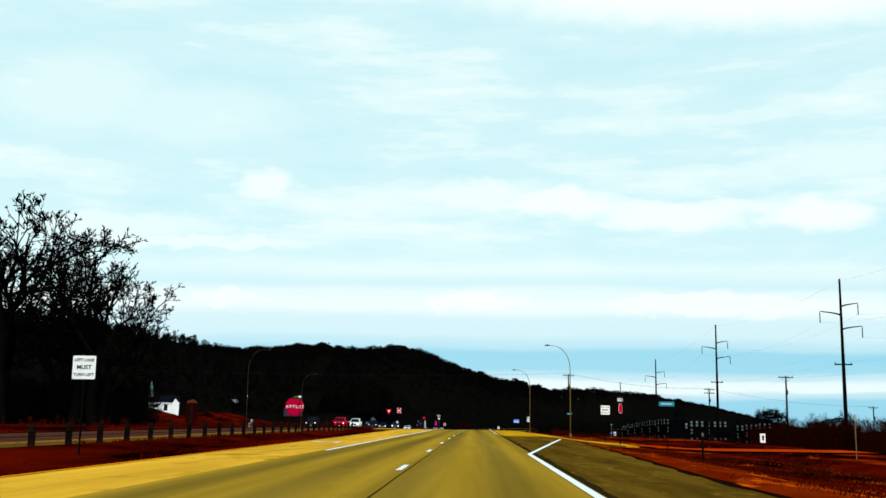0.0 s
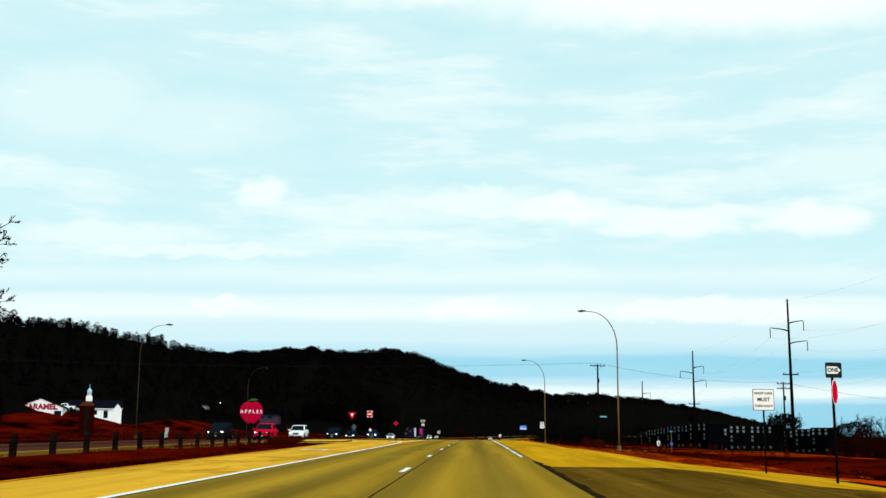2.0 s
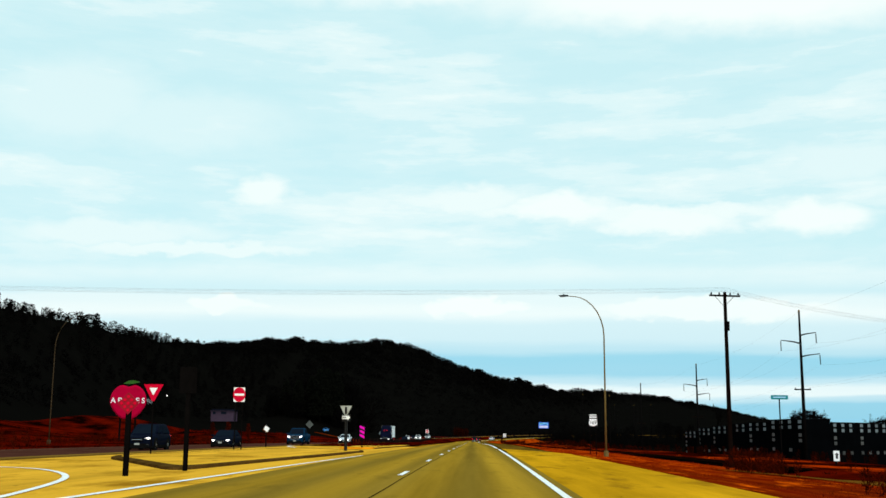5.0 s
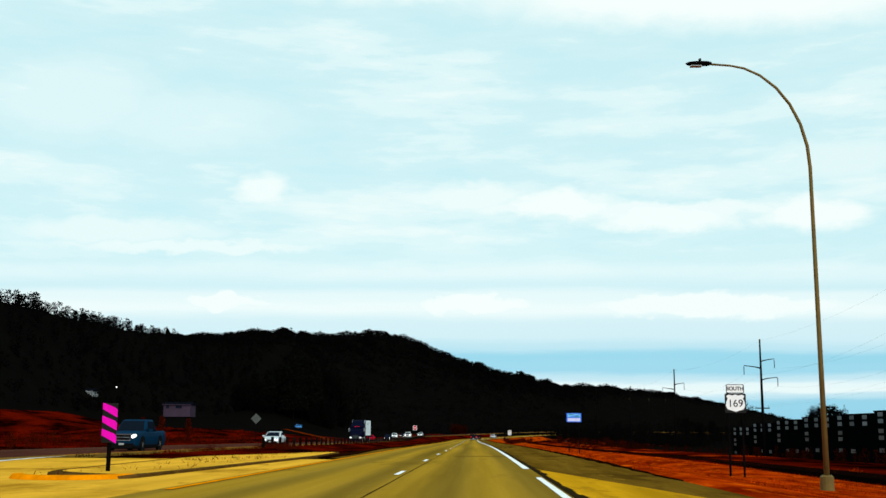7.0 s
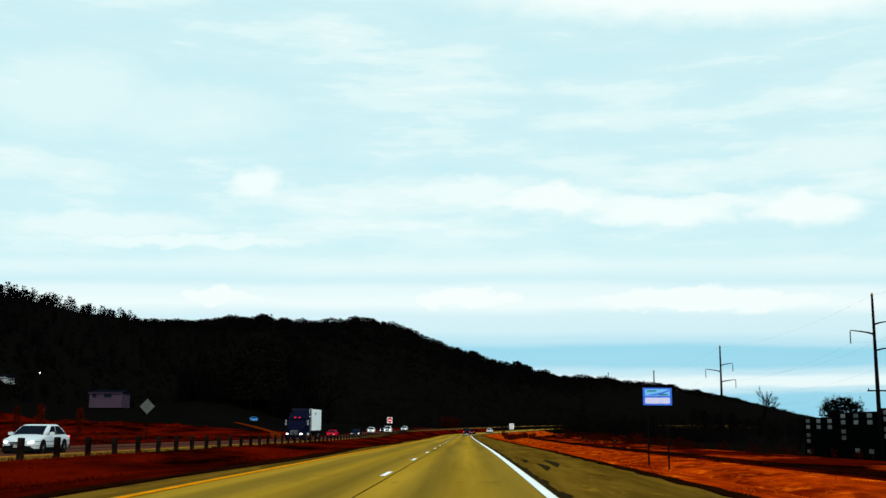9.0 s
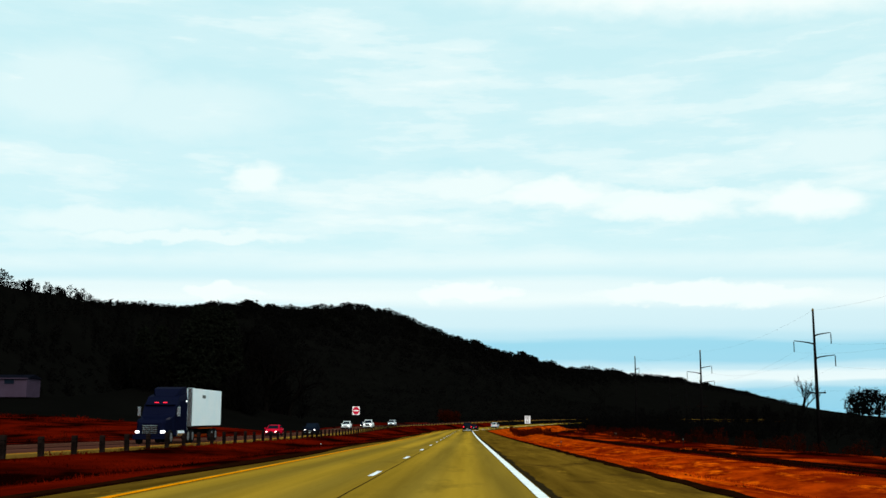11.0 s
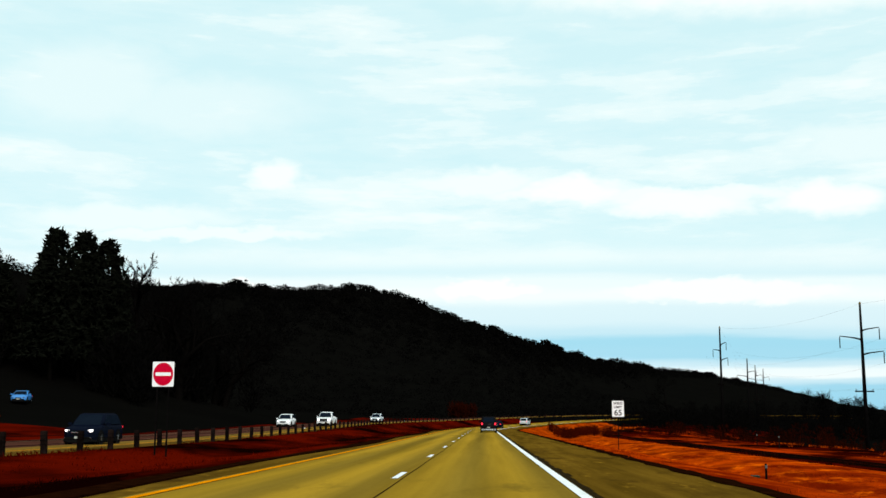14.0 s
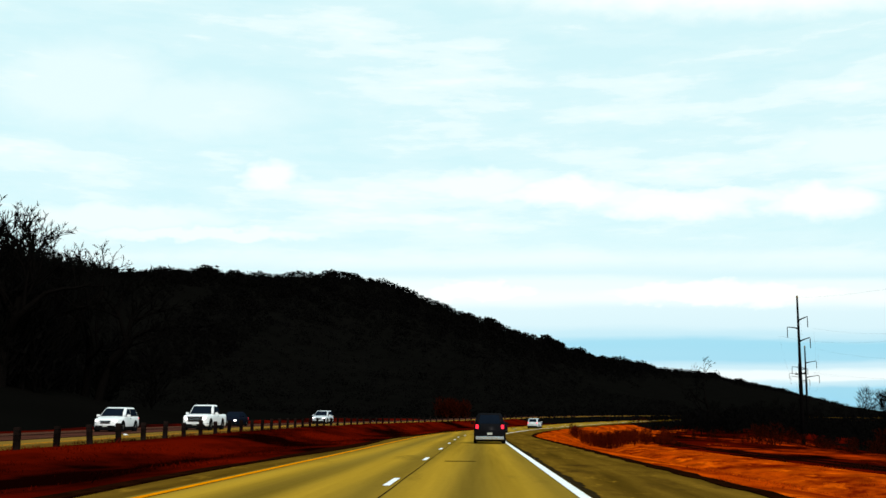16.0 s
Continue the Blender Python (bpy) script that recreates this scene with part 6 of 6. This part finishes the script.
    # black intake and lip, also painting in the shade low on the front
    part("lower_intake", Shape().loft([[(-w * 0.86, yy, low - 0.02), (w * 0.86, yy, low - 0.02), (w * 0.70, yy, low + 0.22), (-w * 0.70, yy, low + 0.22)] for yy in (-h - 0.012, -h + 0.25)]), TRIM, v, "black lower air intake that also stands for the shade under the nose")
    part("front_lip", Shape().loft([[(-ww, yy, low - 0.07), (ww, yy, low - 0.07), (ww, yy, low + 0.07), (-ww, yy, low + 0.07)] for yy, ww in ((-h - 0.02, w * 0.6), (-h + 0.12, w * 0.84), (-h + 0.45, w * 0.98))]), TRIM, v)
    part("front_plate", Shape().box(-0.16, -h - 0.055, low + 0.13, 0.16, -h - 0.04, low + 0.24), SIGN_PALE, v)
    part("rear_bumper", Shape().box(-w * 0.88, h - 0.2, low + 0.02, w * 0.88, h + 0.07, low + 0.22), CHROME if kind == "pickup" else TRIM, v, "pale rear bumper" if kind == "pickup" else "")
    part("number_plate", Shape().box(-0.16, h + 0.012, low + 0.32, 0.16, h + 0.03, low + 0.46), SIGN_PALE, v)
    part("underside", Shape().box(-w * 0.82, -h + 0.3, low - 0.12, w * 0.82, h - 0.25, low + 0.1), TRIM, v)
    if kind == "pickup":
        part("bed_cover", Shape().box(-w * 0.84, cab[3] + 0.15, belt - 0.05, w * 0.84, h - 0.12, belt + 0.045), TRIM, v)
    if kind == "suv":
        for sx in (-1, 1):
            part("roof_rail", Shape().tube([(sx * w * 0.66, cab[1] + 0.3, roof - 0.01), (sx * w * 0.66, cab[1] + 0.45, roof + 0.035), (sx * w * 0.66, cab[2] - 0.3, roof + 0.035), (sx * w * 0.66, cab[2] - 0.15, roof - 0.01)], 0.018, 6), TRIM, v)
    return v


IN, OUT = -21.4, -25.3  # the two opposing lanes
vehicle("pickup", 564, 0.7, CAR_BLACK, "black pickup truck with red tail lights and chrome bumper")
vehicle("sedan", 634, 0.3, CAR_DARK, "dark sedan entering the bend ahead", lights=False)
vehicle("suv", 676, 0.2, CAR_SILVER, "silver car far along the bend", lights=False)
vehicle("suv", 166, OUT, CAR_BLACK, "black sport utility car with lit headlights", 0)
vehicle("suv", 169, IN, CAR_RED, "red sport utility car with lit headlights", 0)
vehicle("suv", 189, IN, CAR_WHITE, "white compact utility car on the opposing road", 0)
vehicle("suv", 220, IN, CAR_DARK, "dark blue sport utility car with lit headlights", 0)
vehicle("sedan", 242, IN, CAR_DARK, "dark sedan approaching with lit headlights", 0)
vehicle("pickup", 279.5, IN, CAR_STEEL, "steel-blue pickup truck with a dark grille and lit headlights", 0)
vehicle("sedan", 327, IN, CAR_SILVER, "silver sedan on the opposing road", 0)
vehicle("sedan", 477, OUT + 0.5, CAR_RED, "bright red sports car with lit headlights", 0)
vehicle("suv", 488, IN, CAR_DARK, "dark sport utility car with lit headlights", 0)
vehicle("suv", 567, OUT, CAR_WHITE, "white compact utility car on the opposing road", 0)
vehicle("pickup", 576, IN, CAR_WHITE, "white full-size pickup truck with a dark grille", 0)
vehicle("sedan", 600, OUT + 0.5, CAR_DARK, "dark blue sedan with lit headlights", 0)
vehicle("suv", 626, IN, CAR_SILVER, "silver sport utility car with lit headlights", 0)
bc = vehicle("sedan", 556.7, -55.6, CAR_BLUE, "bright blue car parked by the dirt track", 14, False)
bc.location.z = ground(-55.6, 556.7)
pk_ = vehicle("pickup", 366, -118, CAR_WHITE, "white pickup truck parked before the store", 90, False)
pk_.location.z = ground(-118, 366) + 0.1


def semi_truck(s, u):
    x, y = at(s, u)
    v = thing("semi_truck", pose(x, y, section(s, u)), "dark blue semi truck pulling a white box trailer", "truck", "vehicles on the road")
    cab = part("cab", Shape().loft([[(sx * w, yy, z) for sx, z in ((-1, z0), (1, z0), (1, z1), (0.92, z2), (-0.92, z2), (-1, z1))] for yy, w, z0, z1, z2 in
               ((-0.1, 0.8, 0.6, 1.35, 1.5), (0.15, 1.0, 0.5, 1.6, 1.72), (1.5, 1.12, 0.6, 1.85, 1.95), (1.75, 1.18, 0.6, 2.0, 2.1), (2.3, 1.2, 0.6, 2.7, 2.85), (3.0, 1.22, 0.6, 3.0, 3.35), (5.0, 1.22, 0.7, 3.2, 3.7), (5.1, 1.2, 0.7, 3.15, 3.6))]), CAB_BLUE, v, "dark blue sleeper cab")
    part("windscreen", Shape().add([(-1.02, 1.77, 2.08), (1.02, 1.77, 2.08), (1.04, 2.3, 2.76), (-1.04, 2.3, 2.76)], [(0, 1, 2, 3)]), DARK_PANE, cab)
    part("grille", Shape().box(-0.55, -0.16, 0.72, 0.55, 0.0, 1.36), TRIM, cab, "dark grille with chrome bars")
    for k in range(5):
        part("grille_bar", Shape().box(-0.52, -0.18, 0.78 + 0.125 * k, 0.52, -0.15, 0.81 + 0.125 * k), CHROME, cab)
    part("sun_visor", Shape().box(-1.1, 2.0, 2.74, 1.1, 2.35, 2.8), CAB_BLUE, cab)
    part("door", Shape().box(1.205, 2.0, 0.9, 1.225, 3.1, 2.0), CAB_BLUE, cab)
    part("door_window", Shape().box(1.205, 2.15, 2.02, 1.228, 3.0, 2.7), DARK_PANE, cab)
    part("fuel_tank", Shape().tube([(1.0, 2.4, 0.75), (1.0, 4.2, 0.75)], 0.3, 12), CHROME, cab)
    part("bumper", Shape().box(-1.15, -0.25, 0.35, 1.15, 0.1, 0.68), CAB_BLUE, cab)
    part("fairing", Shape().loft([[(sx * w, yy, z) for sx, z in ((-1, z0), (1, z0), (0.95, z1), (-0.95, z1))] for yy, w, z0, z1 in ((3.2, 0.7, 3.2, 3.4), (4.0, 1.05, 3.3, 3.95), (5.0, 1.15, 3.4, 4.1))]), CAB_BLUE, cab, "dark roof fairing")
    for sx in (-1, 1):
        part("side_marker", Shape().box(sx * 1.23 - 0.02, 4.6, 3.0, sx * 1.23 + 0.02, 4.7, 3.1), LAMP_GLOW, cab)
        part("headlight", Shape().box(sx * 0.88 - 0.13, -0.14, 0.80, sx * 0.88 + 0.13, 0.1, 0.95), HEADLIGHT, cab, "lit headlight")
        part("mirror", Shape().box(sx * 1.42 - 0.1, 1.9, 1.95, sx * 1.42 + 0.1, 2.0, 2.6), CHROME, cab)
        part("exhaust", Shape().tube([(sx * 1.1, 5.25, 0.9), (sx * 1.1, 5.25, 4.0)], 0.08, 8), CHROME, cab)
        part("marker_lamp", Shape().box(sx * 0.3 - 0.14, 2.25, 2.9, sx * 0.3 + 0.14, 2.4, 2.95), TAIL, cab, "red marker lamp")
        for yy in (1.0, 5.6, 6.9, 13.0, 14.3):
            wheel(v, sx * 1.2, yy, 0.5, 0.3)
    box_ = part("trailer", Shape().box(-1.28, 6.0, 1.2, 1.28, 15.6, 4.05), TRAILER, v, "white box trailer")
    part("cooling_unit", Shape().box(-0.95, 5.25, 2.3, 0.95, 6.0, 4.15), DARK_STEEL, box_, "dark cooling unit on the trailer's front")
    part("side_rail", Shape().box(-1.3, 6.0, 1.1, 1.3, 15.6, 1.25), TRIM, box_)
    part("front_post", Shape().box(-1.3, 5.98, 1.2, 1.3, 6.1, 4.08), CHROME, box_)
    for k in range(7):
        part("side_rib", Shape().box(1.275, 7.2 + k * 1.2, 1.3, 1.283, 7.24 + k * 1.2, 3.95), TRAILER, box_)
    part("emblem", Shape().box(1.278, 9.2, 3.35, 1.295, 10.2, 3.6), SIGN_BACK, box_)
    part("chassis", Shape().box(-0.5, 0.4, 0.55, 0.5, 15.2, 0.95), TRIM, v)
    return v


semi_truck(409.5, IN)


# ---- dry grass ----
def grass(name, n, s0, s1, u0, u1, h0, h1, width, mat, label, seed, keep=None):
    """Thin leaning blades in one mesh."""
    rng = np.random.default_rng(seed)
    roots = max(n // 14, 1)
    pick = rng.integers(0, roots, n)
    s = rng.uniform(s0, s1, roots)[pick] + rng.normal(0, 0.42, n)
    u = np.clip(rng.uniform(u0, u1, roots)[pick] + rng.normal(0, 0.16, n), u0, u1)
    vigour = rng.uniform(0.45, 1.25, roots)[pick]
    tall = []
    pts = []
    for a, b, c in zip(s, u, vigour):
        if keep and not keep(a, b):
            continue
        if noise.noise(Vector((a * 0.10, b * 0.22, seed))) < -0.08:
            continue
        x, y = at(a, b)
        pts.append((x, y, section(a, b) - 0.02 + (hills(x, y) if b < -28 else 0)))
        tall.append(c)
    base = np.array(pts)
    k = len(base)
    h = rng.uniform(h0, h1, k) * np.array(tall)
    ang = rng.uniform(0, 2 * np.pi, k)
    side = np.stack([np.cos(ang), np.sin(ang), np.zeros(k)], 1) * (width * rng.uniform(0.6, 1.4, k))[:, None]
    lean = np.stack([rng.normal(0, 0.6, k), rng.normal(0, 0.6, k), np.ones(k)], 1) * h[:, None]
    verts = np.stack([base - side, base + side, base + lean], 1).reshape(-1, 3)
    me = bpy.data.meshes.new(name)
    me.vertices.add(3 * k)
    me.vertices.foreach_set("co", verts.ravel())
    me.loops.add(3 * k)
    me.loops.foreach_set("vertex_index", np.arange(3 * k))
    me.polygons.add(k)
    me.polygons.foreach_set("loop_start", np.arange(0, 3 * k, 3))
    me.materials.append(mat)
    me.update()
    me.validate()
    return tagged(new(name, me), label, "grass", kind="stuff")


def field_patch(s, u):
    return clear_right(s, u) and noise.noise(Vector((u / 14, s / 40, 7))) > 0.3


def clear_right(s, u):
    return not (70 < s < 128 and u < 18) and not (90 < s < 108) and not (118 < s < 246 and u < 7.6) and not (26.5 < u < 31.5 and 125 < s < 422)


def clear_left(s, u):
    return u < (turn_edge(s) - 0.3 if s < 150 else -8.2) and not (144 < s < 260 and u > -18.3) and not (258 <= s < 275 and u > -11.6)


grass("verge_grass", 170000, -20, 720, 5.6, 20, 0.03, 0.12, 0.014, GOLD_GRASS, "orange dry grass on the verge", 21, clear_right)
grass("verge_grass", 22000, -20, 700, 19.8, 23.2, 0.06, 0.25, 0.04, BRUSH, "dark weeds along the ditch", 22, clear_right)
grass("field_grass", 50000, -20, 700, 23, 46, 0.12, 0.3, 0.05, GOLD_GRASS, "orange dry field grass", 23, field_patch)
grass("median_grass", 130000, -20, 720, -17.6, -6.6, 0.05, 0.18, 0.02, RED_GRASS, "dark red-brown dry grass in the median", 24, clear_left)
grass("median_weeds", 9000, -20, 720, -18.0, -16.4, 0.08, 0.26, 0.02, RED_GRASS, "taller red-brown weeds round the guard posts", 25, clear_left)
grass("slope_grass", 26000, 300, 525, -112, -58, 0.15, 0.5, 0.08, RED_GRASS, "dark red dry grass up the slope", 34)
grass("slope_grass", 32000, 0, 480, -60, -30, 0.1, 0.35, 0.05, RED_GRASS, "dark red dry grass on the slope", 26)
grass("median_weeds", 3200, 145, 150.5, -16.6, -14.4, 0.2, 0.6, 0.012, RED_BRUSH, "tall rust-red weeds at the end of the median", 33)
grass("median_weeds", 5200, 279, 306, -18.2, -14.6, 0.2, 0.65, 0.014, RED_BRUSH, "tall rust-red weeds round the first guard posts", 30)
grass("island_weeds", 3400, 238, 274, -11.4, -8.0, 0.05, 0.2, 0.02, RED_GRASS, "dry weeds in the island's cracks", 27, lambda s, u: noise.noise(Vector((s / 1.3, u * 1.6, 12))) > 0.0)


def weed_patch(s, u):
    return clear_right(s, u) and noise.noise(Vector((u / 5, s / 13, 31))) > (-0.22 if s < 90 else 0.18)


grass("verge_weeds", 42000, -20, 90, 6.4, 22, 0.04, 0.15, 0.018, RED_BRUSH, "dark red-brown weeds in patches on the verge", 28, weed_patch)
grass("verge_weeds", 40000, 128, 700, 6.6, 20, 0.02, 0.07, 0.03, RED_BRUSH, "dark red weeds in patches on the orange verge", 29, weed_patch)


# ---- everything laid along the road's slight crest and sway ----
def settle(ob, done=set()):
    if ob.type in ("CAMERA", "LIGHT"):
        return
    if ob.matrix_basis != Matrix():
        dx, dz = lie(ob.location.y)
        ob.location.x, ob.location.z = ob.location.x + float(dx), ob.location.z + float(dz)
        return
    if ob.type == "MESH" and ob.data.name not in done:
        done.add(ob.data.name)
        co = np.empty(3 * len(ob.data.vertices), np.float32)
        ob.data.vertices.foreach_get("co", co)
        co = co.reshape(-1, 3)
        dx, dz = lie(co[:, 1])
        co[:, 0] += dx
        co[:, 2] += dz
        ob.data.vertices.foreach_set("co", co.ravel())
        ob.data.update()
    for child in ob.children:
        settle(child)


for ob in [o for o in scene.objects if o.parent is None]:
    settle(ob)
